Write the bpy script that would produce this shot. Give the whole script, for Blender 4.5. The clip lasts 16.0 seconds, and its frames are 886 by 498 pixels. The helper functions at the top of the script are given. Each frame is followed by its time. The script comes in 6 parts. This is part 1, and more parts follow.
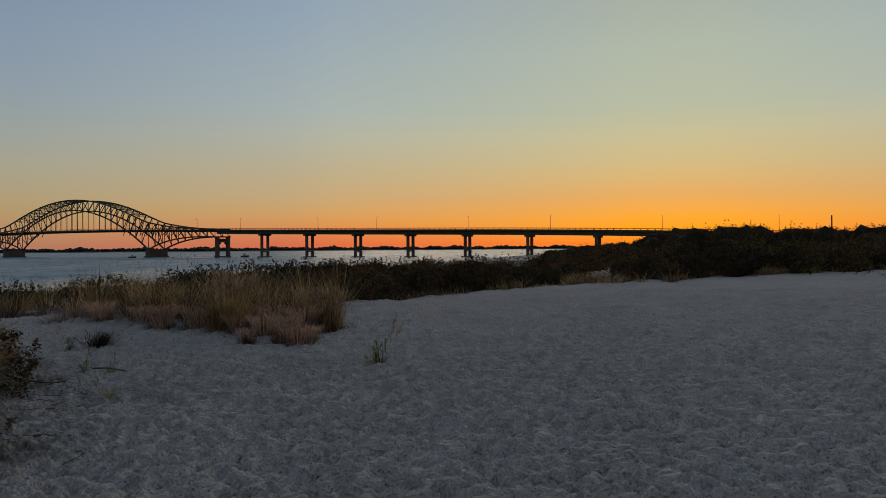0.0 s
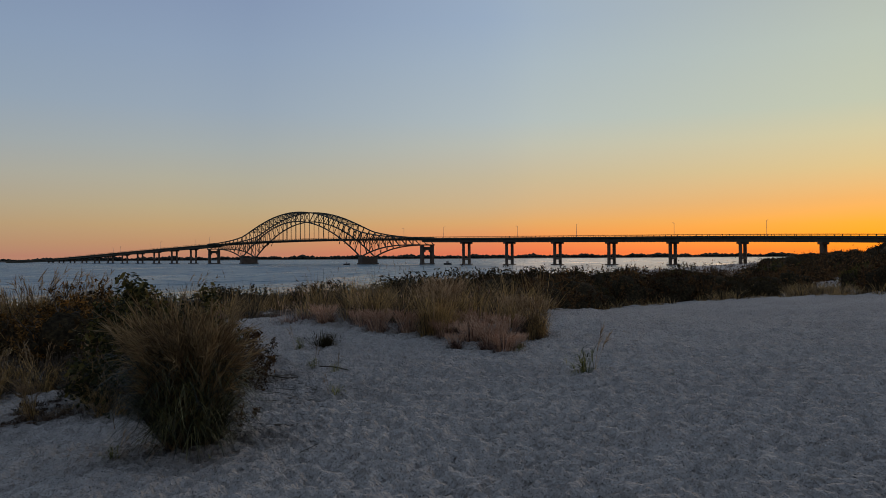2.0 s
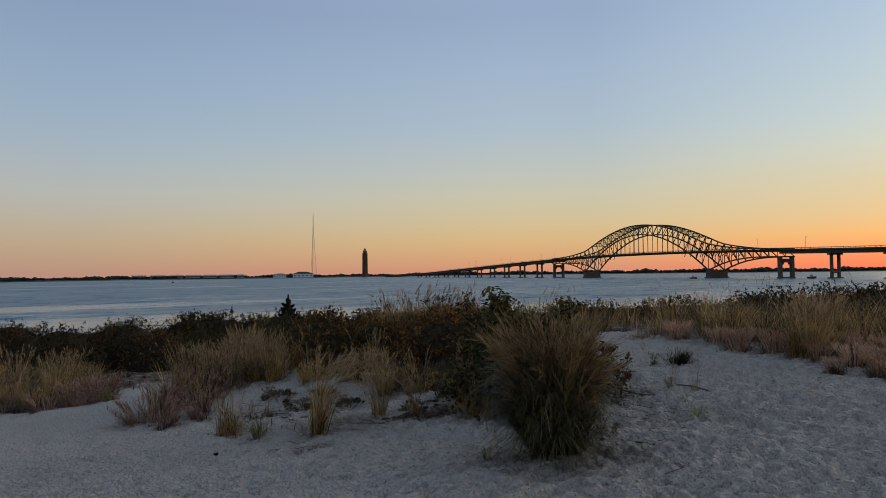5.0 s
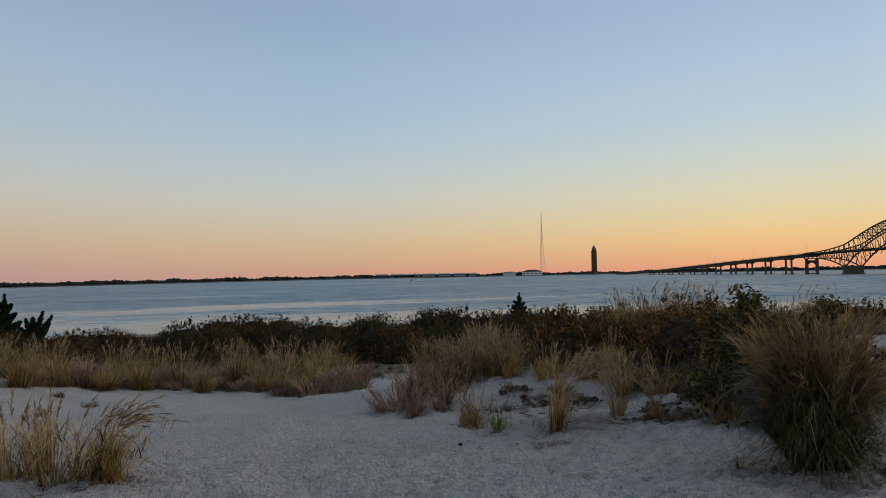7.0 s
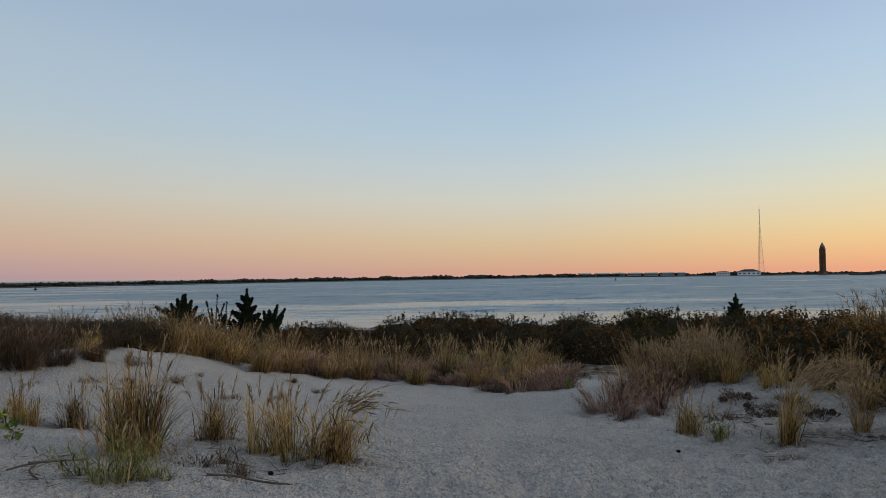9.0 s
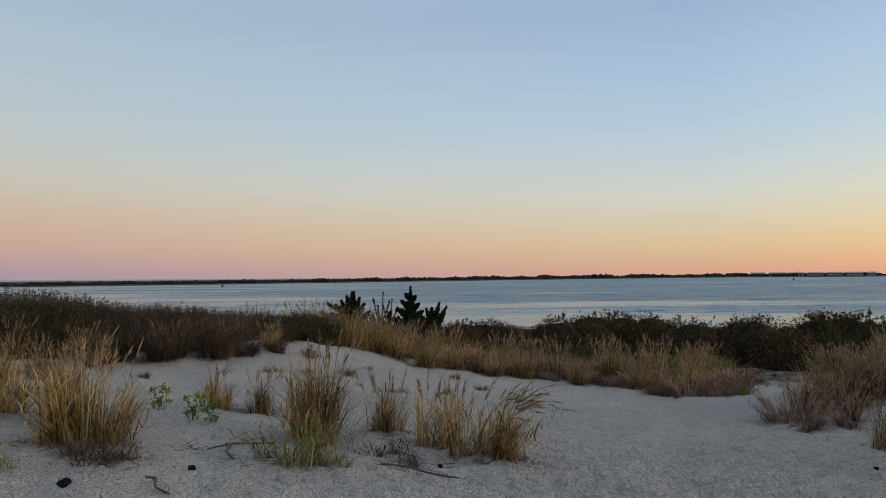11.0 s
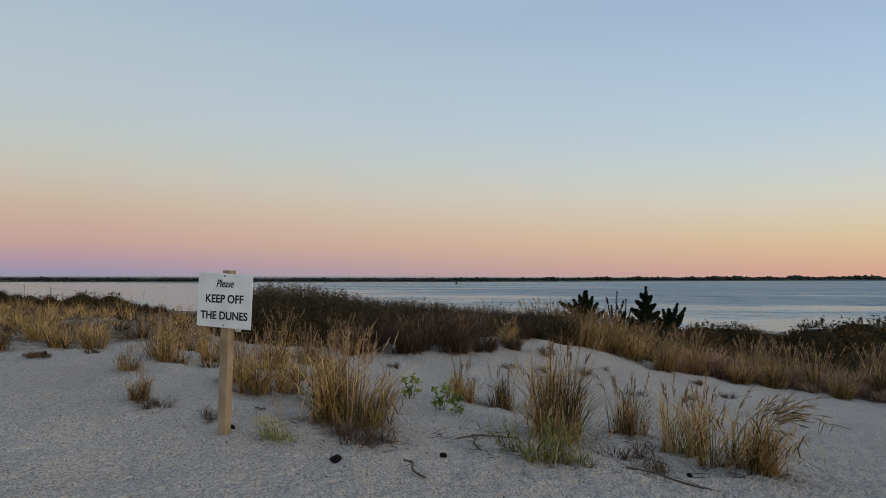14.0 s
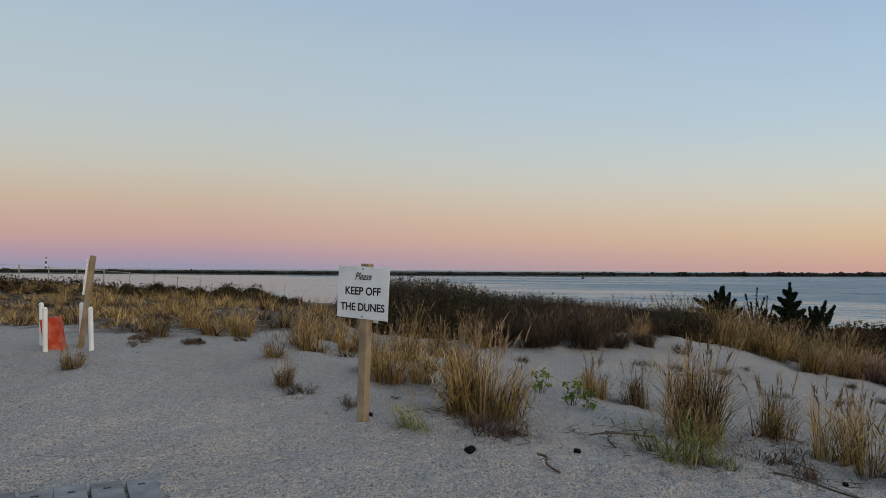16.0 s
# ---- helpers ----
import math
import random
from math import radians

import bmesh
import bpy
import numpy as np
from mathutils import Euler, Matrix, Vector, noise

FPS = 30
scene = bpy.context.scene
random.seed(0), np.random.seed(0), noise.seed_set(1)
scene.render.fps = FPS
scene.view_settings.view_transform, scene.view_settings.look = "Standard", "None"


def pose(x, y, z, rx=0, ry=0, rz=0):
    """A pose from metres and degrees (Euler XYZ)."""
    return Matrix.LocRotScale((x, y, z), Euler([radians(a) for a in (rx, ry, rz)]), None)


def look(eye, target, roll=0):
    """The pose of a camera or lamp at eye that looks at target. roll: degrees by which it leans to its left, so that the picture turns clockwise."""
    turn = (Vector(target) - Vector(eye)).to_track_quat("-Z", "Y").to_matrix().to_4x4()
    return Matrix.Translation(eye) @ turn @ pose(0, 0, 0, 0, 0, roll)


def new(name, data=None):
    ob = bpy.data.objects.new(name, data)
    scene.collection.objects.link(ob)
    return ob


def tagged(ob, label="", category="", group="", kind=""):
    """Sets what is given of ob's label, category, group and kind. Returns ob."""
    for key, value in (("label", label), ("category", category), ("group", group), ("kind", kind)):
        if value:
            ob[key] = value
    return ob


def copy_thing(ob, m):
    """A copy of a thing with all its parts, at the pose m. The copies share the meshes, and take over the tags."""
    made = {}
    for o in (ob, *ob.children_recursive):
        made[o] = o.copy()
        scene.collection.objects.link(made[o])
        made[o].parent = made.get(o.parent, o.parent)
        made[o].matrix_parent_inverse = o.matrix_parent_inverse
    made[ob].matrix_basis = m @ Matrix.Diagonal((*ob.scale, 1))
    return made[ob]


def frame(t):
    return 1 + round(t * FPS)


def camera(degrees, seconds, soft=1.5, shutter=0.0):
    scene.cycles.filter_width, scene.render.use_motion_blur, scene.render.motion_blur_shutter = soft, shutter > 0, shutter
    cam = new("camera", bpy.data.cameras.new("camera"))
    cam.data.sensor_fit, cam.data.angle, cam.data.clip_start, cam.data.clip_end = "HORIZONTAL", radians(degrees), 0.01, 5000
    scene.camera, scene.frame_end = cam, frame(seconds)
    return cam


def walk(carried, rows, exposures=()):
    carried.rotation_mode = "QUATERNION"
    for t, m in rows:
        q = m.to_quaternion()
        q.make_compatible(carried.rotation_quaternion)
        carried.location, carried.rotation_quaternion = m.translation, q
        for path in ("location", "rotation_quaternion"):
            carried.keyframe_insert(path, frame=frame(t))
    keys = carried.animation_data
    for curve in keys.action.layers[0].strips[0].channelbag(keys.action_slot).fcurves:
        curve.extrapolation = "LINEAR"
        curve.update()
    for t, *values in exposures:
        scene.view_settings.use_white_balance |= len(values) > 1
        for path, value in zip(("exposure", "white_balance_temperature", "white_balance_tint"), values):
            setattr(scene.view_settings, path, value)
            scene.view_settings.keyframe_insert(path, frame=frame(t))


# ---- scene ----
cam = camera(62.46, 16.0, soft=0.85)
ROWS = [
    (0, -0.000, 0.000, 1.591, 0.00, -0.23, -0.41),
    (0.5, -0.010, -0.018, 1.589, 3.39, -0.12, -0.44),
    (1, -0.025, -0.034, 1.594, 6.80, 0.03, -0.30),
    (1.5, -0.046, -0.048, 1.597, 10.60, 0.13, -0.30),
    (2, -0.071, -0.062, 1.602, 15.52, 0.48, -0.37),
    (2.5, -0.099, -0.068, 1.609, 20.26, 0.98, -0.30),
    (3, -0.124, -0.076, 1.610, 24.39, 1.35, -0.23),
    (5.5, -0.211, -0.104, 1.607, 46.47, 1.78, -0.72),
    (6, -0.215, -0.125, 1.610, 51.06, 1.76, -0.79),
    (6.5, -0.224, -0.142, 1.613, 55.56, 1.81, -0.95),
    (7, -0.236, -0.161, 1.609, 59.66, 1.87, -0.98),
    (7.5, -0.244, -0.184, 1.609, 63.62, 1.89, -0.84),
    (8, -0.255, -0.208, 1.610, 67.94, 1.97, -0.75),
    (8.5, -0.263, -0.226, 1.604, 71.98, 2.00, -0.61),
    (9, -0.270, -0.245, 1.604, 75.43, 1.99, -0.60),
    (11.5, -0.266, -0.336, 1.603, 91.18, 2.03, -0.29),
    (12, -0.257, -0.359, 1.606, 94.73, 2.06, -0.17),
    (12.5, -0.256, -0.376, 1.603, 97.60, 2.05, -0.10),
    (13, -0.252, -0.394, 1.604, 100.08, 2.04, -0.02),
    (13.5, -0.243, -0.406, 1.602, 102.82, 2.01, 0.01),
    (14, -0.238, -0.424, 1.604, 105.62, 1.95, 0.11),
    (14.5, -0.228, -0.441, 1.604, 108.15, 1.94, 0.19),
    (15, -0.217, -0.451, 1.603, 110.67, 1.84, 0.28),
    (15.5, -0.205, -0.464, 1.603, 112.80, 1.64, 0.32),
    (16, -0.200, -0.478, 1.599, 115.39, 1.46, 0.35),
]
EXPOSURES = [(0.0, 0.06, 7000, 9), (1.0, 0.12, 6950, 10), (2.0, 0.26, 6750, 12), (3.0, 0.42, 6720, 13), (5.5, 0.74, 7100, 9), (7.0, 0.93, 7250, 8), (9.0, 1.07, 7300, 7.5), (12.5, 1.12, 7330, 7.5), (16.0, 1.12, 7200, 7.5)]
walk(cam, [(t, pose(x, y, z, 90.15 + pitch, 0, yaw) @ pose(0, 0, 0, 0, 0, roll)) for t, x, y, z, yaw, pitch, roll in ROWS], EXPOSURES)

# ---- sky ----
SUN_AZ = -17.8  # degrees to the left of +y
SUN_DIR = Vector((-math.sin(radians(SUN_AZ)), math.cos(radians(SUN_AZ)), 0))


def lin(r, g, b, stops=0.0):
    """A colour from 0..255 display values as linear light, taken down by some stops."""
    return [(c / 12.92 if c <= 0.04045 else ((c + 0.055) / 1.055) ** 2.4) / 2 ** stops for c in (r / 255, g / 255, b / 255)]


def build_world():
    world = bpy.data.worlds.new("dusk_sky")
    scene.world = world
    world.use_nodes = True
    nt = world.node_tree
    n, link = nt.nodes, nt.links
    n.clear()
    out, bg = n.new("ShaderNodeOutputWorld"), n.new("ShaderNodeBackground")
    tc, sep = n.new("ShaderNodeTexCoord"), n.new("ShaderNodeSeparateXYZ")
    link.new(tc.outputs["Generated"], sep.inputs[0])

    def maths(op, a, b=None, clamp=False):
        m = n.new("ShaderNodeMath")
        m.operation, m.use_clamp = op, clamp
        for i, v in enumerate((a, b)):
            if v is None:
                continue
            if isinstance(v, (int, float)):
                m.inputs[i].default_value = v
            else:
                link.new(v, m.inputs[i])
        return m.outputs[0]

    x, y, z = sep.outputs
    flat = maths("SQRT", maths("ADD", maths("MULTIPLY", x, x), maths("MULTIPLY", y, y)))
    along = maths("DIVIDE", maths("ADD", maths("MULTIPLY", x, SUN_DIR.x), maths("MULTIPLY", y, SUN_DIR.y)), maths("MAXIMUM", flat, 0.001))
    away = maths("ARCCOSINE", maths("MINIMUM", maths("MAXIMUM", along, -1.0), 1.0))
    up = maths("MAXIMUM", z, 0.0)

    def ramp(stops, takedown, tint):
        r = n.new("ShaderNodeValToRGB")
        r.color_ramp.interpolation = "LINEAR"
        while len(r.color_ramp.elements) < len(stops):
            r.color_ramp.elements.new(0.5)
        for e, (deg, col) in zip(r.color_ramp.elements, stops):
            e.position = math.sin(radians(deg)) ** 0.5
            e.color = (*(col if col is zenith else (c * k for c, k in zip(lin(*col, takedown), tint))), 1)
        link.new(maths("POWER", up, 0.5), r.inputs[0])
        return r.outputs[0]

    zenith = (0.17, 0.232, 0.335)  # linear, the same from all sides
    sunny = ramp([(0.3, (252, 132, 38)), (1.4, (253, 160, 40)), (2.2, (246, 166, 56)), (3.9, (224, 170, 100)), (6.1, (205, 184, 134)), (8.3, (194, 189, 154)), (10.5, (178, 187, 168)), (14.7, (171, 183, 173)), (18.0, (164, 175, 170)), (80, zenith)], 0.05, (1, 1, 1))
    near = ramp([(0.3, (232, 112, 78)), (0.9, (234, 126, 84)), (1.7, (232, 148, 92)), (2.6, (224, 165, 104)), (3.9, (209, 174, 130)), (6.1, (197, 180, 150)), (8.7, (186, 186, 174)), (10.5, (176, 185, 186)), (14.7, (164, 178, 190)), (18.0, (154, 171, 192)), (80, zenith)], 0.2, (0.94, 1, 1.03))
    side = ramp([(0.3, (212, 157, 134)), (1.2, (213, 170, 138)), (2.5, (214, 183, 148)), (3.8, (212, 191, 165)), (6.0, (204, 199, 189)), (8.2, (191, 197, 200)), (11.2, (175, 192, 207)), (15.4, (163, 183, 206)), (19.5, (152, 171, 197)), (80, zenith)], 0.96, (0.89, 1, 1.13))
    mid = ramp([(0.3, (224, 150, 116)), (1.2, (227, 167, 119)), (2.5, (227, 183, 129)), (3.8, (220, 192, 147)), (6.0, (208, 197, 170)), (8.2, (194, 196, 187)), (11.2, (178, 190, 199)), (15.4, (166, 182, 201)), (19.5, (155, 171, 196)), (80, zenith)], 0.7, (0.9, 1, 1.12))
    far = ramp([(0.2, (158, 150, 170)), (1.1, (182, 152, 165)), (2.4, (203, 163, 155)), (3.7, (207, 172, 156)), (5.1, (208, 182, 161)), (7.2, (205, 194, 180)), (9.0, (199, 198, 191)), (12.4, (190, 198, 203)), (16.6, (182, 195, 204)), (19.8, (172, 189, 206)), (80, zenith)], 1.18, (0.9, 1, 1.14))

    def blend(a, b, lo, hi):
        mr, mix = n.new("ShaderNodeMapRange"), n.new("ShaderNodeMix")
        mr.inputs["From Min"].default_value, mr.inputs["From Max"].default_value = radians(lo), radians(hi)
        link.new(away, mr.inputs["Value"])
        mix.data_type = "RGBA"
        link.new(mr.outputs[0], mix.inputs["Factor"])
        link.new(a, mix.inputs["A"])
        link.new(b, mix.inputs["B"])
        return mix.outputs["Result"]

    sky = blend(blend(blend(blend(sunny, near, 3, 30), mid, 26, 48), side, 54, 86), far, 88, 150)
    air = n.new("ShaderNodeTexSky")
    air.sky_type, air.sun_disc = "NISHITA", False
    air.sun_elevation, air.sun_rotation = radians(0.6), radians(-SUN_AZ)
    both = n.new("ShaderNodeMix")
    both.data_type, both.blend_type = "RGBA", "ADD"
    both.inputs["Factor"].default_value = 0.004
    link.new(sky, both.inputs["A"])
    link.new(air.outputs[0], both.inputs["B"])
    link.new(both.outputs["Result"], bg.inputs[0])
    bg.inputs[1].default_value = 1.0
    link.new(bg.outputs[0], out.inputs[0])


build_world()

# the last glow of the sun, which has sunk behind the trees
glow = bpy.data.lights.new("sun", "SUN")
glow.energy, glow.angle, glow.color = 0.58, radians(56), (1.0, 0.8, 0.62)
new("sun", glow).matrix_basis = look((0, 0, 0), (-SUN_DIR.x, -SUN_DIR.y, -math.tan(radians(11))))


# ---- materials ----
def material(name, colours, rough=0.8, scale=4.0, spread=0.0, bump=0.0, bump_scale=60.0, metal=0.0, island=False, spec=0.3, through_light=0.0):
    """Colours from a noise ramp in object metres; spread: how far brightness goes apart between blades or pieces; bump: fine relief."""
    m = bpy.data.materials.new(name)
    m.use_nodes = True
    nt = m.node_tree
    n, link = nt.nodes, nt.links
    b = n["Principled BSDF"]
    geo, noise1, ramp = n.new("ShaderNodeNewGeometry"), n.new("ShaderNodeTexNoise"), n.new("ShaderNodeValToRGB")
    noise1.inputs["Scale"].default_value, noise1.inputs["Detail"].default_value = scale, 5
    link.new(geo.outputs["Position"], noise1.inputs["Vector"])
    while len(ramp.color_ramp.elements) < len(colours):
        ramp.color_ramp.elements.new(0.5)
    for i, (e, c) in enumerate(zip(ramp.color_ramp.elements, colours)):
        e.position = 0.3 + 0.4 * i / max(1, len(colours) - 1)
        e.color = (*c, 1)
    if island:
        mixer = n.new("ShaderNodeMath")
        mixer.operation = "MULTIPLY_ADD"
        mixer.inputs[1].default_value = 0.45
        link.new(geo.outputs["Random Per Island"], mixer.inputs[0])
        half = n.new("ShaderNodeMath")
        half.operation = "MULTIPLY_ADD"
        half.inputs[1].default_value, half.inputs[2].default_value = 0.9, -0.2
        link.new(noise1.outputs[0], half.inputs[0])
        link.new(half.outputs[0], mixer.inputs[2])
        link.new(mixer.outputs[0], ramp.inputs[0])
    else:
        link.new(noise1.outputs[0], ramp.inputs[0])
    col = ramp.outputs[0]
    if spread:
        info, vary, hsv = n.new("ShaderNodeObjectInfo"), n.new("ShaderNodeMapRange"), n.new("ShaderNodeHueSaturation")
        vary.inputs["To Min"].default_value, vary.inputs["To Max"].default_value = 1 - spread, 1 + spread
        link.new(info.outputs["Random"], vary.inputs["Value"])
        link.new(vary.outputs[0], hsv.inputs["Value"])
        link.new(col, hsv.inputs["Color"])
        col = hsv.outputs[0]
    link.new(col, b.inputs["Base Color"])
    b.inputs["Roughness"].default_value, b.inputs["Metallic"].default_value = rough, metal
    b.inputs["Specular IOR Level"].default_value = spec
    if bump:
        fine, bn = n.new("ShaderNodeTexNoise"), n.new("ShaderNodeBump")
        fine.inputs["Scale"].default_value, fine.inputs["Detail"].default_value = bump_scale, 4
        link.new(geo.outputs["Position"], fine.inputs["Vector"])
        bn.inputs["Strength"].default_value, bn.inputs["Distance"].default_value = 1.0, bump
        link.new(fine.outputs[0], bn.inputs["Height"])
        link.new(bn.outputs[0], b.inputs["Normal"])
    if through_light:
        tr, mixs = n.new("ShaderNodeBsdfTranslucent"), n.new("ShaderNodeMixShader")
        link.new(col, tr.inputs[0])
        mixs.inputs[0].default_value = through_light
        link.new(b.outputs[0], mixs.inputs[1])
        link.new(tr.outputs[0], mixs.inputs[2])
        link.new(mixs.outputs[0], n["Material Output"].inputs[0])
    return m


def sand_material():
    m = bpy.data.materials.new("sand")
    m.use_nodes = True
    nt = m.node_tree
    n, link = nt.nodes, nt.links
    b = n["Principled BSDF"]
    geo = n.new("ShaderNodeNewGeometry")

    def noise_at(scale, detail=5, rough=0.6):
        t = n.new("ShaderNodeTexNoise")
        t.inputs["Scale"].default_value, t.inputs["Detail"].default_value, t.inputs["Roughness"].default_value = scale, detail, rough
        link.new(geo.outputs["Position"], t.inputs["Vector"])
        return t.outputs[0]

    def ramp(src, stops):
        r = n.new("ShaderNodeValToRGB")
        while len(r.color_ramp.elements) < len(stops):
            r.color_ramp.elements.new(0.5)
        for e, (p, c) in zip(r.color_ramp.elements, stops):
            e.position, e.color = p, (*c, 1)
        link.new(src, r.inputs[0])
        return r.outputs[0]

    def mix(a, bcol, fac):
        x = n.new("ShaderNodeMix")
        x.data_type = "RGBA"
        link.new(fac, x.inputs["Factor"])
        for key, v in (("A", a), ("B", bcol)):
            if isinstance(v, tuple):
                x.inputs[key].default_value = (*v, 1)
            else:
                link.new(v, x.inputs[key])
        return x.outputs["Result"]

    tone = ramp(noise_at(0.55), [(0.3, (0.398, 0.359, 0.33)), (0.7, (0.474, 0.431, 0.395))])
    grain = ramp(noise_at(70, 6, 0.75), [(0.36, (0.2, 0.18, 0.16)), (0.54, (0.93, 0.93, 0.93)), (0.7, (1.0, 1.0, 1.0))])
    x = n.new("ShaderNodeMix")
    x.data_type, x.blend_type = "RGBA", "MULTIPLY"
    link.new(tone, x.inputs["A"])
    link.new(grain, x.inputs["B"])
    col = x.outputs["Result"]
    # dark and pale specks: shell grit and pebbles
    for scale, size, colour in ((34, 0.22, (0.09, 0.086, 0.08)), (38, 0.13, (0.75, 0.72, 0.69)), (11, 0.06, (0.04, 0.038, 0.036)), (75, 0.33, (0.13, 0.12, 0.112)), (52, 0.24, (0.2, 0.175, 0.15))):
        v = n.new("ShaderNodeTexVoronoi")
        v.inputs["Scale"].default_value = scale
        link.new(geo.outputs["Position"], v.inputs["Vector"])
        near = ramp(v.outputs["Distance"], [(size * 0.7, (1, 1, 1)), (size, (0, 0, 0))])
        few = ramp(v.outputs["Color"], [(0.62, (0, 0, 0)), (0.64, (1, 1, 1))])
        both = n.new("ShaderNodeMath")
        both.operation = "MULTIPLY"
        link.new(near, both.inputs[0])
        link.new(few, both.inputs[1])
        col = mix(col, colour, both.outputs[0])
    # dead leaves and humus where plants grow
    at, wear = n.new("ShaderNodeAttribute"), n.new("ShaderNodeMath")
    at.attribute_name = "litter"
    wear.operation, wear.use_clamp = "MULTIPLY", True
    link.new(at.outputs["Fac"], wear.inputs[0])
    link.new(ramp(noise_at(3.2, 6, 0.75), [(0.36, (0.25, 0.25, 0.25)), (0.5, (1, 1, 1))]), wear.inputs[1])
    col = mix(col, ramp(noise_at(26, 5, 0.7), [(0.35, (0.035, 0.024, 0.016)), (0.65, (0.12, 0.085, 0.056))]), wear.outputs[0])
    link.new(col, b.inputs["Base Color"])
    b.inputs["Roughness"].default_value, b.inputs["Specular IOR Level"].default_value = 0.95, 0.15
    h1, h2, h3 = noise_at(7, 5, 0.65), noise_at(55, 4, 0.7), n.new("ShaderNodeTexVoronoi")
    h3.feature, h3.inputs["Scale"].default_value, h3.inputs["Smoothness"].default_value = "SMOOTH_F1", 24.0, 0.05
    wob = n.new("ShaderNodeVectorMath")
    wob.operation = "MULTIPLY_ADD"
    wn = n.new("ShaderNodeTexNoise")
    wn.inputs["Scale"].default_value = 4.0
    link.new(geo.outputs["Position"], wn.inputs["Vector"])
    link.new(wn.outputs["Color"], wob.inputs[0])
    wob.inputs[1].default_value = (0.16, 0.16, 0.0)
    link.new(geo.outputs["Position"], wob.inputs[2])
    link.new(wob.outputs[0], h3.inputs["Vector"])

    def mad(v, k, plus):
        q = n.new("ShaderNodeMath")
        q.operation = "MULTIPLY_ADD"
        q.inputs[1].default_value = k
        link.new(v, q.inputs[0])
        if isinstance(plus, (int, float)):
            q.inputs[2].default_value = plus
        else:
            link.new(plus, q.inputs[2])
        return q.outputs[0]

    bn = n.new("ShaderNodeBump")
    bn.inputs["Strength"].default_value, bn.inputs["Distance"].default_value = 1.0, 0.16
    link.new(mad(h1, 0.14, mad(h2, 0.09, mad(h3.outputs["Distance"], 0.3, 0.0))), bn.inputs["Height"])
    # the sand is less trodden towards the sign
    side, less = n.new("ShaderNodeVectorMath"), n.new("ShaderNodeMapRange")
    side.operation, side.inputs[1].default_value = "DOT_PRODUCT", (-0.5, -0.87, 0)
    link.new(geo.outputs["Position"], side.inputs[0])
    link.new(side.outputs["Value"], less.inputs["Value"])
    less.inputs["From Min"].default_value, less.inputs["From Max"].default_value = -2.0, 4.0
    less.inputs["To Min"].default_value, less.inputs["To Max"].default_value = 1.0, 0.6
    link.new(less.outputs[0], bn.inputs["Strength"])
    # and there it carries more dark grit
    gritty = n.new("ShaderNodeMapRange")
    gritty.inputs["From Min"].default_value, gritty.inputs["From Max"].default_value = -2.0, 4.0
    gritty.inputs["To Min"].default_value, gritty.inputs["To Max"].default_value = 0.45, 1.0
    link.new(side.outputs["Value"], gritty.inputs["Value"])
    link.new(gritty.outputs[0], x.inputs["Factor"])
    link.new(bn.outputs[0], b.inputs["Normal"])
    return m


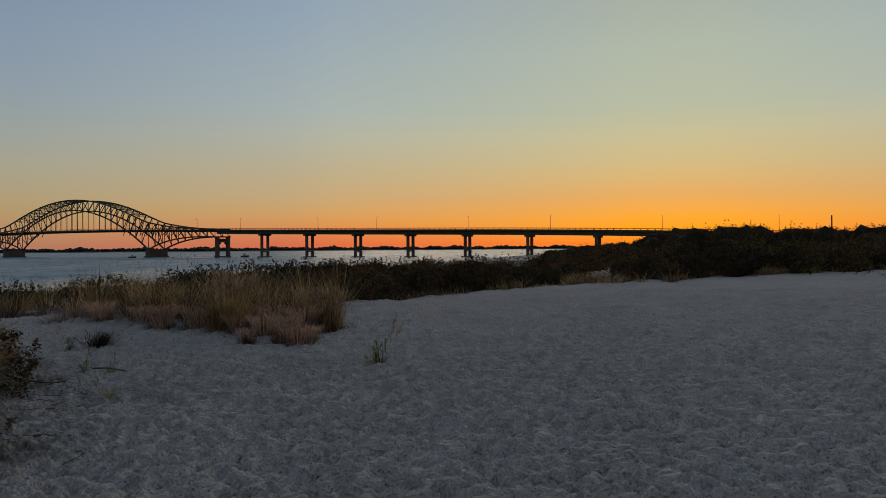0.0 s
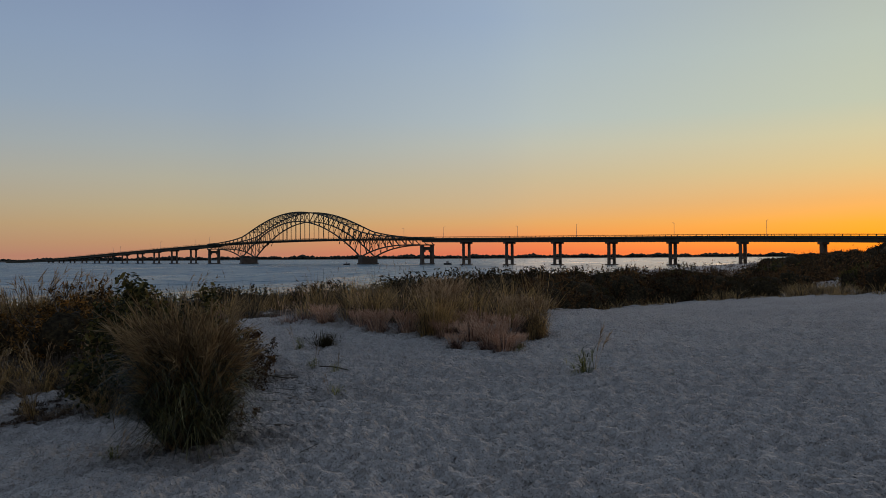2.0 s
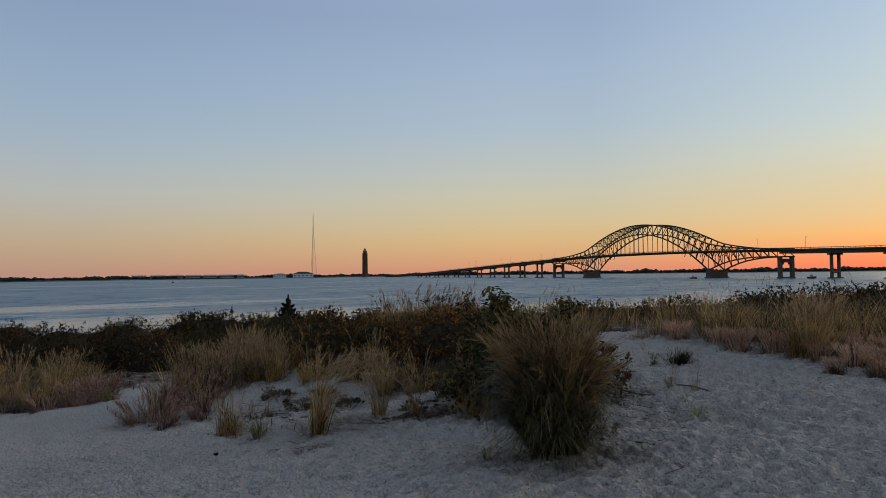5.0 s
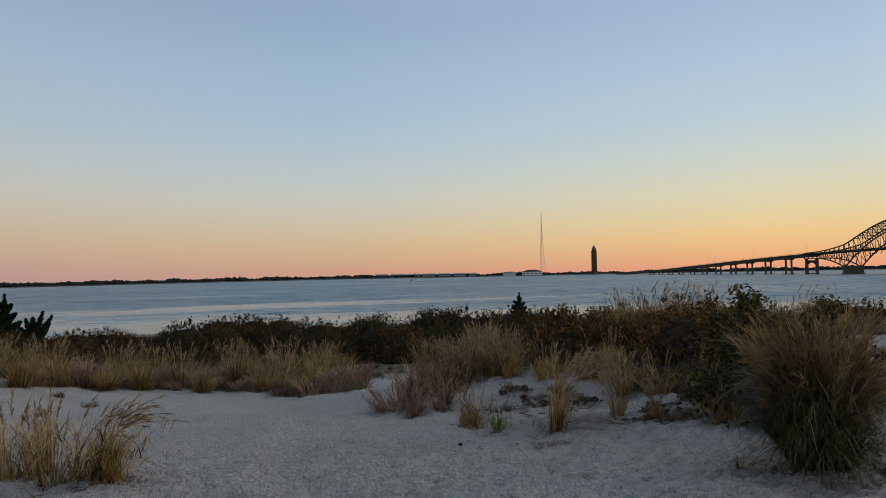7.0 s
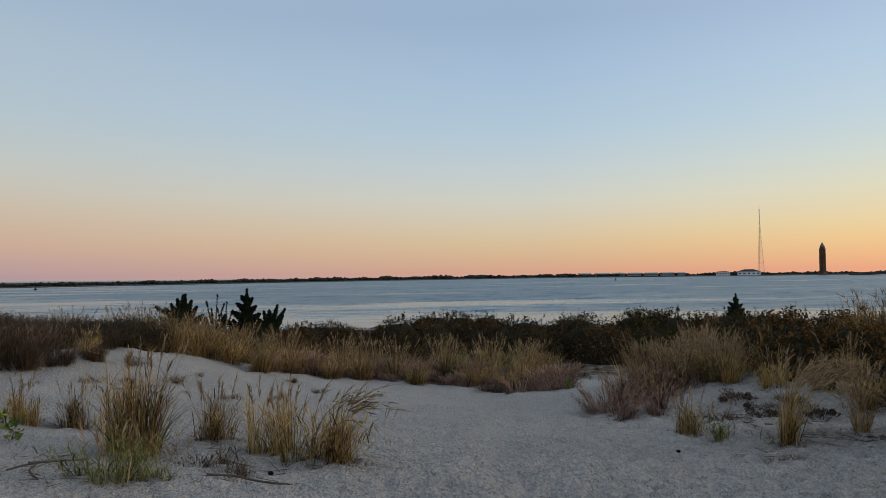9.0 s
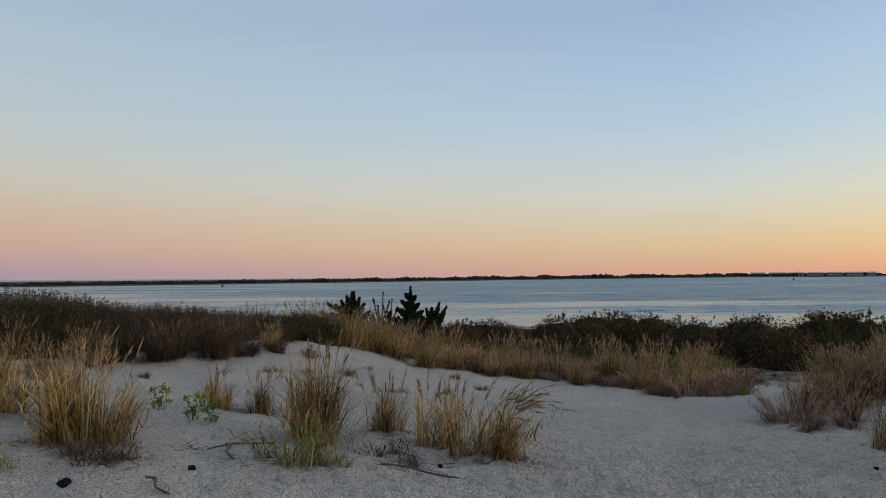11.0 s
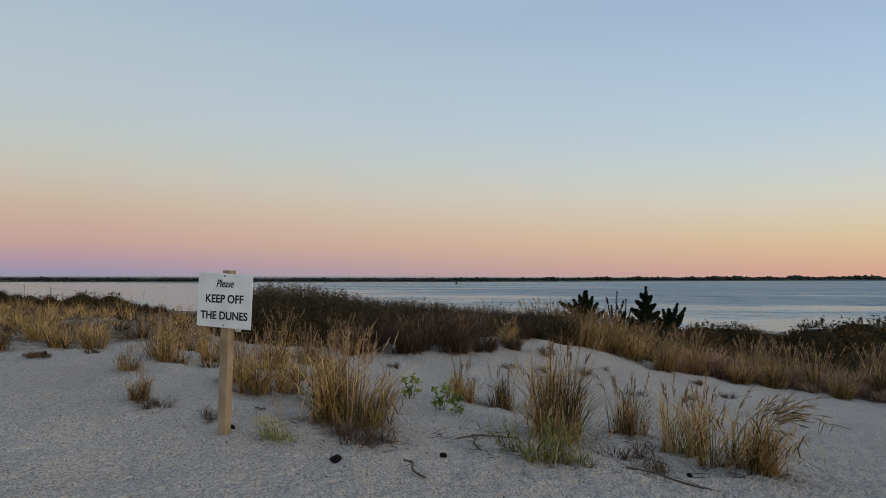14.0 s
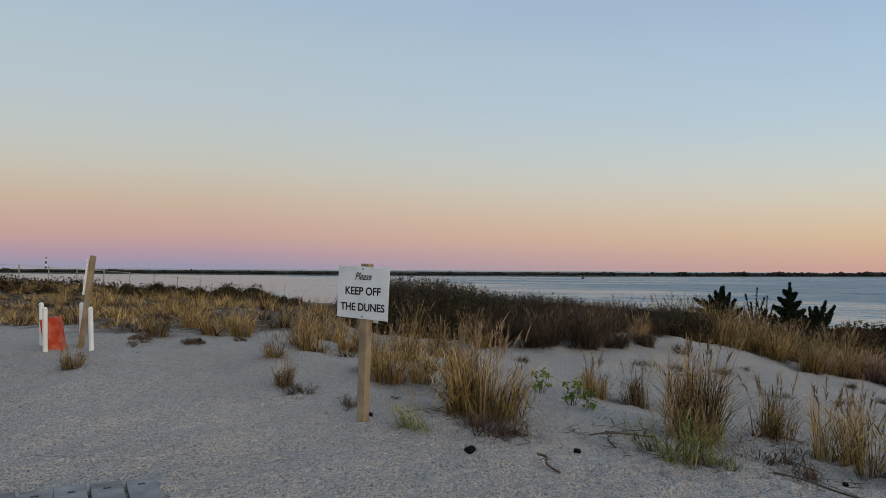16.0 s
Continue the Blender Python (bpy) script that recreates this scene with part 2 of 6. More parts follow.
def water_material():
    m = bpy.data.materials.new("sea_water")
    m.use_nodes = True
    nt = m.node_tree
    n, link = nt.nodes, nt.links
    b = n["Principled BSDF"]
    b.inputs["Base Color"].default_value = (0.012, 0.078, 0.12, 1)
    b.inputs["Roughness"].default_value, b.inputs["IOR"].default_value = 0.44, 1.33
    geo = n.new("ShaderNodeNewGeometry")
    def ripples(scale, stretch, slope, turn):
        mp, t, sub, k = n.new("ShaderNodeMapping"), n.new("ShaderNodeTexNoise"), n.new("ShaderNodeVectorMath"), n.new("ShaderNodeVectorMath")
        mp.inputs["Rotation"].default_value = (0, 0, radians(turn))
        mp.inputs["Scale"].default_value = (1.0, stretch, 1.0)
        link.new(geo.outputs["Position"], mp.inputs["Vector"])
        link.new(mp.outputs[0], t.inputs["Vector"])
        t.inputs["Scale"].default_value, t.inputs["Detail"].default_value = scale, 3
        sub.operation, k.operation = "SUBTRACT", "MULTIPLY"
        sub.inputs[1].default_value = (0.5, 0.5, 0.5)
        link.new(t.outputs["Color"], sub.inputs[0])
        link.new(sub.outputs[0], k.inputs[0])
        k.inputs[1].default_value = (slope, slope, 0)
        return k.outputs[0]

    def added(a, b2):
        v = n.new("ShaderNodeVectorMath")
        v.operation = "ADD"
        link.new(a, v.inputs[0])
        if isinstance(b2, tuple):
            v.inputs[1].default_value = b2
        else:
            link.new(b2, v.inputs[1])
        return v.outputs[0]

    # calmer and rougher lanes across the inlet
    lane, mp, mr = n.new("ShaderNodeTexNoise"), n.new("ShaderNodeMapping"), n.new("ShaderNodeMapRange")
    mp.inputs["Rotation"].default_value, mp.inputs["Scale"].default_value = (0, 0, radians(-15)), (1.0, 0.28, 1.0)
    link.new(geo.outputs["Position"], mp.inputs["Vector"])
    link.new(mp.outputs[0], lane.inputs["Vector"])
    lane.inputs["Scale"].default_value, lane.inputs["Detail"].default_value = 0.03, 5
    mr.inputs["From Min"].default_value, mr.inputs["From Max"].default_value = 0.35, 0.62
    mr.inputs["To Min"].default_value, mr.inputs["To Max"].default_value = 0.7, 2.6
    sp, off, shore = n.new("ShaderNodeVectorMath"), n.new("ShaderNodeMapRange"), n.new("ShaderNodeMath")
    sp.operation, sp.inputs[1].default_value = "DOT_PRODUCT", (-0.8, 0.6, 0)
    link.new(geo.outputs["Position"], sp.inputs[0])
    off.inputs["From Min"].default_value, off.inputs["From Max"].default_value = 75, 185
    off.inputs["To Min"].default_value, off.inputs["To Max"].default_value = -0.17, 0.13
    link.new(sp.outputs["Value"], off.inputs["Value"])
    fine, mp2, both = n.new("ShaderNodeTexNoise"), n.new("ShaderNodeMapping"), n.new("ShaderNodeMath")
    mp2.inputs["Rotation"].default_value, mp2.inputs["Scale"].default_value = (0, 0, radians(-15)), (1.0, 0.22, 1.0)
    link.new(geo.outputs["Position"], mp2.inputs["Vector"])
    link.new(mp2.outputs[0], fine.inputs["Vector"])
    fine.inputs["Scale"].default_value, fine.inputs["Detail"].default_value, fine.inputs["Roughness"].default_value = 0.3, 6, 0.75
    both.operation, both.inputs[1].default_value = "MULTIPLY_ADD", 0.85
    link.new(fine.outputs[0], both.inputs[0])
    less = n.new("ShaderNodeMath")
    less.operation, less.inputs[1].default_value = "SUBTRACT", 0.425
    link.new(lane.outputs[0], less.inputs[0])
    link.new(less.outputs[0], both.inputs[2])
    shore.operation = "ADD"
    link.new(both.outputs[0], shore.inputs[0])
    link.new(off.outputs[0], shore.inputs[1])
    calm = n.new("ShaderNodeMapRange")
    calm.inputs["From Min"].default_value, calm.inputs["From Max"].default_value = 0.36, 0.6
    calm.inputs["To Min"].default_value, calm.inputs["To Max"].default_value = 0.19, 0.36
    # sheltered water beyond the sign
    lee, lee_range, quiet = n.new("ShaderNodeVectorMath"), n.new("ShaderNodeMapRange"), n.new("ShaderNodeMath")
    lee.operation, lee.inputs[1].default_value = "DOT_PRODUCT", (-0.25, -0.97, 0)
    link.new(geo.outputs["Position"], lee.inputs[0])
    lee_range.inputs["From Min"].default_value, lee_range.inputs["From Max"].default_value = 40, 330
    lee_range.inputs["To Min"].default_value, lee_range.inputs["To Max"].default_value = 0.0, -0.16
    link.new(lee.outputs["Value"], lee_range.inputs["Value"])
    quiet.operation = "ADD"
    link.new(shore.outputs[0], quiet.inputs[0])
    link.new(lee_range.outputs[0], quiet.inputs[1])
    link.new(quiet.outputs[0], calm.inputs["Value"])
    link.new(quiet.outputs[0], mr.inputs["Value"])
    link.new(calm.outputs[0], b.inputs["Roughness"])
    chop = added(ripples(1.1, 0.5, 0.3, -15), added(ripples(0.25, 0.4, 0.42, 10), ripples(0.06, 0.35, 0.16, -20)))
    scaled = n.new("ShaderNodeVectorMath")
    scaled.operation = "SCALE"
    link.new(chop, scaled.inputs[0])
    link.new(mr.outputs[0], scaled.inputs["Scale"])
    norm = n.new("ShaderNodeVectorMath")
    norm.operation = "NORMALIZE"
    link.new(added(scaled.outputs[0], (0, 0, 1)), norm.inputs[0])
    link.new(norm.outputs[0], b.inputs["Normal"])
    return m


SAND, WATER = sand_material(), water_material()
STRAW = material("straw_grass", [(0.0266, 0.0183, 0.00963), (0.179, 0.117, 0.0525), (0.373, 0.233, 0.0938), (0.652, 0.419, 0.163)], 0.6, 1.5, 0.2, island=True, through_light=0.3)
GOLD = material("golden_grass", [(0.044, 0.028, 0.011), (0.27, 0.163, 0.055), (0.52, 0.32, 0.113), (0.7, 0.475, 0.205)], 0.6, 1.5, 0.2, island=True, through_light=0.3)
CLUMP = material("brown_clump_grass", [(0.03, 0.022, 0.011), (0.13, 0.08, 0.038), (0.34, 0.215, 0.105)], 0.6, 1.5, 0.1, island=True, through_light=0.25)
GREENISH = material("green_grass", [(0.036, 0.0444, 0.0132), (0.12, 0.13, 0.033), (0.384, 0.324, 0.0935)], 0.6, 2, 0.2, island=True, through_light=0.3)
LEAF = material("dark_green_blade", [(0.01, 0.012, 0.005), (0.026, 0.03, 0.01), (0.2, 0.18, 0.075)], 0.45, 2, 0.1, island=True, through_light=0.2, spec=0.4)
RUSSET = material("russet_grass", [(0.0297, 0.0171, 0.0127), (0.168, 0.0954, 0.069), (0.336, 0.213, 0.161)], 0.7, 1.5, 0.2, island=True, through_light=0.25)
FLUFF = material("bluestem_fluff", [(0.34, 0.18, 0.11), (0.56, 0.35, 0.235), (0.72, 0.51, 0.37)], 0.85, 2, 0.15, island=True, through_light=0.35)
DEADGRASS = material("dead_grass", [(0.03, 0.018, 0.011), (0.09, 0.054, 0.034), (0.19, 0.122, 0.078)], 0.8, 2, 0.2, island=True, through_light=0.2)
DIMFLUFF = material("dull_bluestem_fluff", [(0.196, 0.11, 0.077), (0.345, 0.209, 0.149), (0.506, 0.33, 0.242)], 0.85, 2, 0.2, island=True, through_light=0.3)
PLUME = material("seed_plume", [(0.15, 0.09, 0.045), (0.33, 0.22, 0.12), (0.5, 0.36, 0.22)], 0.8, 3, 0.15, island=True, through_light=0.35)
BROWNPLUME = material("brown_plume", [(0.086, 0.0513, 0.0238), (0.224, 0.142, 0.0642), (0.396, 0.27, 0.136)], 0.8, 3, 0.1, island=True, through_light=0.3)
BAY = material("bayberry_leaf", [(0.012, 0.010, 0.005), (0.032, 0.024, 0.010), (0.07, 0.05, 0.018)], 0.75, 0.7, 0.35, island=True, through_light=0.2, spec=0.08)
OLIVE = material("olive_leaf", [(0.024, 0.024, 0.0077), (0.06, 0.0552, 0.0154), (0.132, 0.11, 0.0286)], 0.75, 0.7, 0.3, island=True, through_light=0.2, spec=0.08)
UMBER = material("umber_leaf", [(0.0315, 0.0168, 0.00902), (0.0814, 0.0432, 0.0192), (0.171, 0.09, 0.0338)], 0.75, 0.7, 0.3, island=True, through_light=0.2, spec=0.08)
RUST = material("autumn_leaf", [(0.026, 0.016, 0.007), (0.08, 0.043, 0.013), (0.24, 0.11, 0.026)], 0.6, 1.2, 0.3, island=True, through_light=0.25, spec=0.08)
VINE = material("vine_leaf", [(0.015, 0.017, 0.006), (0.036, 0.036, 0.012), (0.13, 0.1, 0.03)], 0.5, 2, 0.2, island=True, through_light=0.25, spec=0.08)
SEEDLING = material("seedling_leaf", [(0.06, 0.1, 0.02), (0.13, 0.2, 0.04), (0.3, 0.33, 0.07)], 0.5, 4, 0.1, island=True, through_light=0.3)
YELLOW = material("goldenrod_flower", [(0.22, 0.17, 0.02), (0.5, 0.38, 0.03), (0.62, 0.5, 0.06)], 0.7, 4, 0.1, island=True, through_light=0.2)
HEATHLEAF = material("heath_leaf", [(0.0192, 0.0168, 0.0108), (0.0448, 0.0388, 0.0215), (0.091, 0.0735, 0.0387)], 0.8, 2, 0.2, island=True, spec=0.08)
HEATH = material("heath_twig", [(0.0221, 0.0164, 0.0134), (0.0498, 0.0371, 0.0279), (0.0943, 0.0699, 0.0503)], 0.8, 2, 0.2, island=True)
CEDAR = material("cedar_needles", [(0.008, 0.014, 0.008), (0.02, 0.032, 0.015), (0.04, 0.05, 0.022)], 0.6, 2, 0.2, island=True, spec=0.08)
# near-black core colour: the shade between a shrub's leaves, put into the colour
INNER = material("shade_dark_core", [(0.0105, 0.00821, 0.005), (0.0294, 0.0215, 0.012), (0.063, 0.046, 0.022)], 0.9, 14, 0.2, bump=0.07, bump_scale=16, spec=0.05)
BARK = material("bark", [(0.05, 0.038, 0.028), (0.12, 0.09, 0.065)], 0.9, 9, bump=0.004)
STEEL = material("green_bridge_steel", [(0.03, 0.034, 0.026), (0.05, 0.055, 0.042)], 0.6, 0.2)
CONCRETE = material("concrete", [(0.075, 0.058, 0.046), (0.13, 0.1, 0.08)], 0.9, 0.3)
WOODS = material("far_woods", [(0.006, 0.007, 0.005), (0.017, 0.017, 0.011)], 0.9, 0.05, island=True)
BRICK = material("tower_brick", [(0.08, 0.045, 0.028), (0.13, 0.075, 0.045)], 0.9, 0.2)
COPPER = material("weathered_copper", [(0.08, 0.12, 0.1), (0.13, 0.17, 0.14)], 0.7, 0.5)
WHITE = material("white_paint", [(0.66, 0.66, 0.65), (0.8, 0.8, 0.79)], 0.5, 6, bump=0.0006)
BLACK = material("black_paint", [(0.012, 0.012, 0.013), (0.02, 0.02, 0.021)], 0.5, 8)
RED = material("weathered_red_paint", [(0.3, 0.03, 0.014), (0.5, 0.065, 0.03), (0.55, 0.16, 0.09)], 0.7, 9, bump=0.002, bump_scale=30)
PINE = material("pressure_treated_pine", [(0.2, 0.145, 0.09), (0.34, 0.26, 0.17)], 0.8, 7, bump=0.002, bump_scale=45)
OLDWOOD = material("grey_weathered_wood", [(0.12, 0.115, 0.115), (0.24, 0.235, 0.235)], 0.85, 6, 0.12, bump=0.003, bump_scale=40)
PALEWALL = material("dim_pale_wall", [(0.2, 0.19, 0.175), (0.34, 0.325, 0.3)], 0.8, 0.2)
ROOF = material("dark_roofing", [(0.04, 0.038, 0.036), (0.07, 0.065, 0.06)], 0.9, 0.3)
STONE = material("dark_stone", [(0.005, 0.005, 0.005), (0.014, 0.013, 0.012)], 0.9, 20, bump=0.004, spec=0.08)
GALV = material("galvanised_metal", [(0.22, 0.22, 0.22), (0.34, 0.34, 0.34)], 0.5, 8, metal=0.7)


# ---- mesh helpers ----
def quads(name, v, f, mat, smooth=False):
    """A mesh from arrays: points (n, 3) and faces (m, 4)."""
    v, f = np.asarray(v, np.float32), np.asarray(f, np.int32)
    me = bpy.data.meshes.new(name)
    me.vertices.add(len(v))
    me.vertices.foreach_set("co", v.ravel())
    me.loops.add(f.size)
    me.loops.foreach_set("vertex_index", f.ravel())
    me.polygons.add(len(f))
    me.polygons.foreach_set("loop_start", np.arange(0, f.size, f.shape[1], dtype=np.int32))
    me.update(calc_edges=True)
    me.materials.append(mat)
    if smooth:
        me.polygons.foreach_set("use_smooth", np.ones(len(f), bool))
    return me


def part(name, bm, mat, parent=None, label=""):
    """Links a bmesh as one mesh object under a thing or a part."""
    me = bpy.data.meshes.new(name)
    bm.to_mesh(me)
    bm.free()
    me.materials.append(mat)
    ob = new(name, me)
    ob.parent = parent
    return tagged(ob, label)


def box(bm, size, m=None, bevel=0.0):
    """A box of that size round the origin of m, with worn edges where bevel is given."""
    made = bmesh.ops.create_cube(bm, size=1.0, matrix=(m or Matrix()) @ Matrix.Diagonal((*size, 1)))
    if bevel:
        edges = list({e for vert in made["verts"] for e in vert.link_edges})
        bmesh.ops.bevel(bm, geom=edges, offset=bevel, segments=2, affect="EDGES", profile=0.6)


def beam(bm, a, b, w, h=None):
    """A straight bar from a to b."""
    a, b = Vector(a), Vector(b)
    d = b - a
    if d.length < 1e-4:
        return
    m = Matrix.Translation((a + b) / 2) @ d.to_track_quat("Z", "Y").to_matrix().to_4x4()
    bmesh.ops.create_cube(bm, size=1.0, matrix=m @ Matrix.Diagonal((w, h or w, d.length, 1)))


def rod(bm, a, b, r1, r2, sides=6):
    a, b = Vector(a), Vector(b)
    d = b - a
    m = Matrix.Translation((a + b) / 2) @ d.to_track_quat("Z", "Y").to_matrix().to_4x4()
    bmesh.ops.create_cone(bm, cap_ends=True, segments=sides, radius1=r1, radius2=r2, depth=d.length, matrix=m)


def empty(name, x, y, z, turn=0.0):
    ob = new(name)
    ob.matrix_basis = pose(x, y, z, 0, 0, turn)
    return ob


# ---- ground ----
SLOPE_S = (-400, -60, -20, 0, 5, 9, 18, 40, 60, 78, 95, 140)
SLOPE_Z = (3.0, 1.2, 0.5, 0.24, 0.02, -0.35, -1.1, -2.2, -3.0, -3.95, -5.0, -8.0)
DUNES = ((-8, -7.5, 4.5, 5, 0.55), (-9, 10.5, 4, 4.5, 0.66), (-2, 10, 5, 4, 0.15), (-5.5, 14.5, 6, 3.2, 0.7), (-13.5, -3.3, 4.5, 3, 0.2), (-19.8, -3.1, 4.2, 4.0, 0.9), (-15.5, -4.0, 3.2, 3.5, 0.5), (-14.5, -11.5, 5, 4.5, 1.0), (-22, -20, 7, 7, 0.6), (-11.6, 7.3, 2.2, 2.4, 0.32), (-28, -36, 16, 16, 1.5))
SEA = -3.9


def relief(x, y):
    """The height of the beach: a slope to the sea with rounded dunes on it."""
    z = np.interp(-0.966 * x + 0.259 * y, SLOPE_S, SLOPE_Z)
    for cx, cy, rx, ry, h in DUNES:
        z = z + h * np.exp(-((x - cx) / rx) ** 2 - ((y - cy) / ry) ** 2)
    return z


def ripple(x, y):
    """Small uneven relief, trodden hollows left out."""
    out = np.zeros_like(x)
    r = np.random.default_rng(5)
    for wave, amp in ((2.6, 0.020), (1.3, 0.014), (0.6, 0.007), (0.33, 0.005)):
        for _ in range(5):
            a, p = r.uniform(0, 2 * np.pi, 2)
            w = wave * r.uniform(0.75, 1.3)
            out += amp * 0.5 * np.sin((x * np.cos(a) + y * np.sin(a)) * 2 * np.pi / w + p + 1.3 * np.sin(x * 1.1 / wave + p) + 1.1 * np.cos(y * 1.3 / wave))
    return out


def footprints(x, y):
    """Trodden sand: cupped hollows that meet in crisp ridges, of two sizes."""
    out = np.zeros_like(x)
    for cell, deep, seed in ((0.14, 0.06, 0.0), (0.085, 0.032, 7.7), (0.55, 0.03, 3.3)):
        gx, gy = np.floor(x / cell), np.floor(y / cell)
        best = np.full_like(x, 9.0)
        for i in (-1, 0, 1):
            for j in (-1, 0, 1):
                cx, cy = gx + i, gy + j
                h1 = np.modf(np.abs(np.sin(cx * 127.1 + cy * 311.7 + seed) * 43758.5453))[0]
                h2 = np.modf(np.abs(np.sin(cx * 269.5 + cy * 183.3 + seed) * 24634.6345))[0]
                h3 = np.modf(np.abs(np.sin(cx * 419.2 + cy * 71.9 + seed) * 13758.123))[0]
                dx, dy = x - (cx + h1) * cell, y - (cy + h2) * cell
                a = h3 * 6.283
                u = (dx * np.cos(a) + dy * np.sin(a)) / (0.62 * cell)
                v = (-dx * np.sin(a) + dy * np.cos(a)) / (0.47 * cell)
                best = np.minimum(best, u * u + v * v + 0.4 * (h3 * 7.3 % 1.0))
        out += deep * (np.minimum(best, 1.0) - 0.5)
    return out


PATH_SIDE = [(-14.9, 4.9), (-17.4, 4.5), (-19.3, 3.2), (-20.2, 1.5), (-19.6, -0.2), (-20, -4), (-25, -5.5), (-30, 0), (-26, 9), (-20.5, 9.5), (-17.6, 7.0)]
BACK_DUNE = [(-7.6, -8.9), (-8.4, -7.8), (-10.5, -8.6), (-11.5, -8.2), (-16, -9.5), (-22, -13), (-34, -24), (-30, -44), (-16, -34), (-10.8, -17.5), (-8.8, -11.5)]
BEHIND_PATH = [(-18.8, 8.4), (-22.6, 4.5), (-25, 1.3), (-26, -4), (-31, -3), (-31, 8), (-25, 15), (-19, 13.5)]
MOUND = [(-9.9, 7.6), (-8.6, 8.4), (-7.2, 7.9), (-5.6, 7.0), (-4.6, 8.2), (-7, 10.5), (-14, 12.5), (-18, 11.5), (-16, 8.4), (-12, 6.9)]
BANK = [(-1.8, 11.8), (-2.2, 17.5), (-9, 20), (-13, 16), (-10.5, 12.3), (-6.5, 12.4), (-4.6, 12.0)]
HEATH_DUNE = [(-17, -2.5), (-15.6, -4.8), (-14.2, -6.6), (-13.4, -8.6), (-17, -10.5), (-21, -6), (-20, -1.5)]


def inside(x, y, outline):
    o = np.array(outline, float)
    hit = np.zeros(x.shape, bool)
    for (x1, y1), (x2, y2) in zip(o, np.roll(o, -1, 0)):
        hit ^= ((y1 > y) != (y2 > y)) & (x < (x2 - x1) * (y - y1) / (y2 - y1 + 1e-9) + x1)
    return hit


def build_ground():
    fine = np.radians(np.concatenate([np.arange(-33, 34, 0.24), np.arange(34, 149, 0.32)]))
    coarse = np.radians(np.arange(149, 327, 4.0))
    az = np.concatenate([fine, coarse])
    rad = np.concatenate([[0.0, 0.3, 0.6, 0.9, 1.2, 1.5, 1.8, 2.1, 2.4, 2.7], np.geomspace(3.0, 8.5, 235), np.geomspace(8.53, 34, 260), np.geomspace(34.6, 4800, 52)])
    r, a = np.meshgrid(rad, az, indexing="ij")
    x, y = -np.sin(a) * r, np.cos(a) * r
    z = relief(x, y)
    fade = np.clip((36 - r) / 16, 0, 1)
    seaward = np.clip((z + 3.5) / 1.0, 0, 1)
    tread = np.clip(1 - np.abs(relief(x, y) - 0.05) / 1.2, 0.3, 1) * np.interp(np.degrees(np.arctan2(-x, y)), (22, 40, 62, 85, 105), (1.45, 1.2, 1.1, 0.95, 0.5))
    z = z + ripple(x, y) * np.clip((60 - r) / 30, 0, 1) * seaward + footprints(x, y) * fade * tread * np.clip((r - 2.7) / 0.6, 0, 1) * (np.abs(np.degrees(a) - 58) < 92)
    m, k = r.shape
    i, j = np.meshgrid(np.arange(m - 1), np.arange(k), indexing="ij")
    jn = (j + 1) % k
    f = np.stack([i * k + j, i * k + jn, (i + 1) * k + jn, (i + 1) * k + j], -1).reshape(-1, 4)
    # faces look up
    f = f[:, ::-1]
    wob = 0.5 * np.sin(1.7 * x + 2.1 * np.sin(1.3 * y)) + 0.35 * np.sin(4.1 * y + 2 * np.sin(3.3 * x))
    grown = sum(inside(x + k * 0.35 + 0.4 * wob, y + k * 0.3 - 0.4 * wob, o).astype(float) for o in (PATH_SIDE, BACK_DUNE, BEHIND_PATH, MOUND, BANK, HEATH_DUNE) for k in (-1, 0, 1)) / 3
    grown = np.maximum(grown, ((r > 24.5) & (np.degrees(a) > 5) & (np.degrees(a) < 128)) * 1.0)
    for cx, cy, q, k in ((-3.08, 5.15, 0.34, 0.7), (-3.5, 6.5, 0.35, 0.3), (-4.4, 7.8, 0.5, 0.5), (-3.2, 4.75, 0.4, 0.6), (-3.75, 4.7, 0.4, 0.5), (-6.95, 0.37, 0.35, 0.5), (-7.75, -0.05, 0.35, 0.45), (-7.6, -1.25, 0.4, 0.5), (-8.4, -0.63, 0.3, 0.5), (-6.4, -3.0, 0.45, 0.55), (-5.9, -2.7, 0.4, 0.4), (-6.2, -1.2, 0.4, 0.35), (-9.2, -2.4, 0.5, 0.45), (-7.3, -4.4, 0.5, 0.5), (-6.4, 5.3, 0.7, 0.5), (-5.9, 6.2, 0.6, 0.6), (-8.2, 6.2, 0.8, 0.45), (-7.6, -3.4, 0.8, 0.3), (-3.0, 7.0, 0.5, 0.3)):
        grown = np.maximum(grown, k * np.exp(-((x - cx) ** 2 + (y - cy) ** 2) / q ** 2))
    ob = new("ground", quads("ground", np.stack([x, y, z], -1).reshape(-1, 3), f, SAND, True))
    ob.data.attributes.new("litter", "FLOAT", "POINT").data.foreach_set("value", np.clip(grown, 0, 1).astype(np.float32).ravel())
    tagged(ob, "pale trodden beach sand with shell grit", "sand", kind="structure")
    v = [(-4900, -4900, SEA), (4900, -4900, SEA), (4900, 4900, SEA), (-4900, 4900, SEA)]
    ob = new("water", quads("water", v, [(0, 1, 2, 3)], WATER))
    tagged(ob, "calm blue-grey inlet water with small ripples", "water", kind="structure")


build_ground()

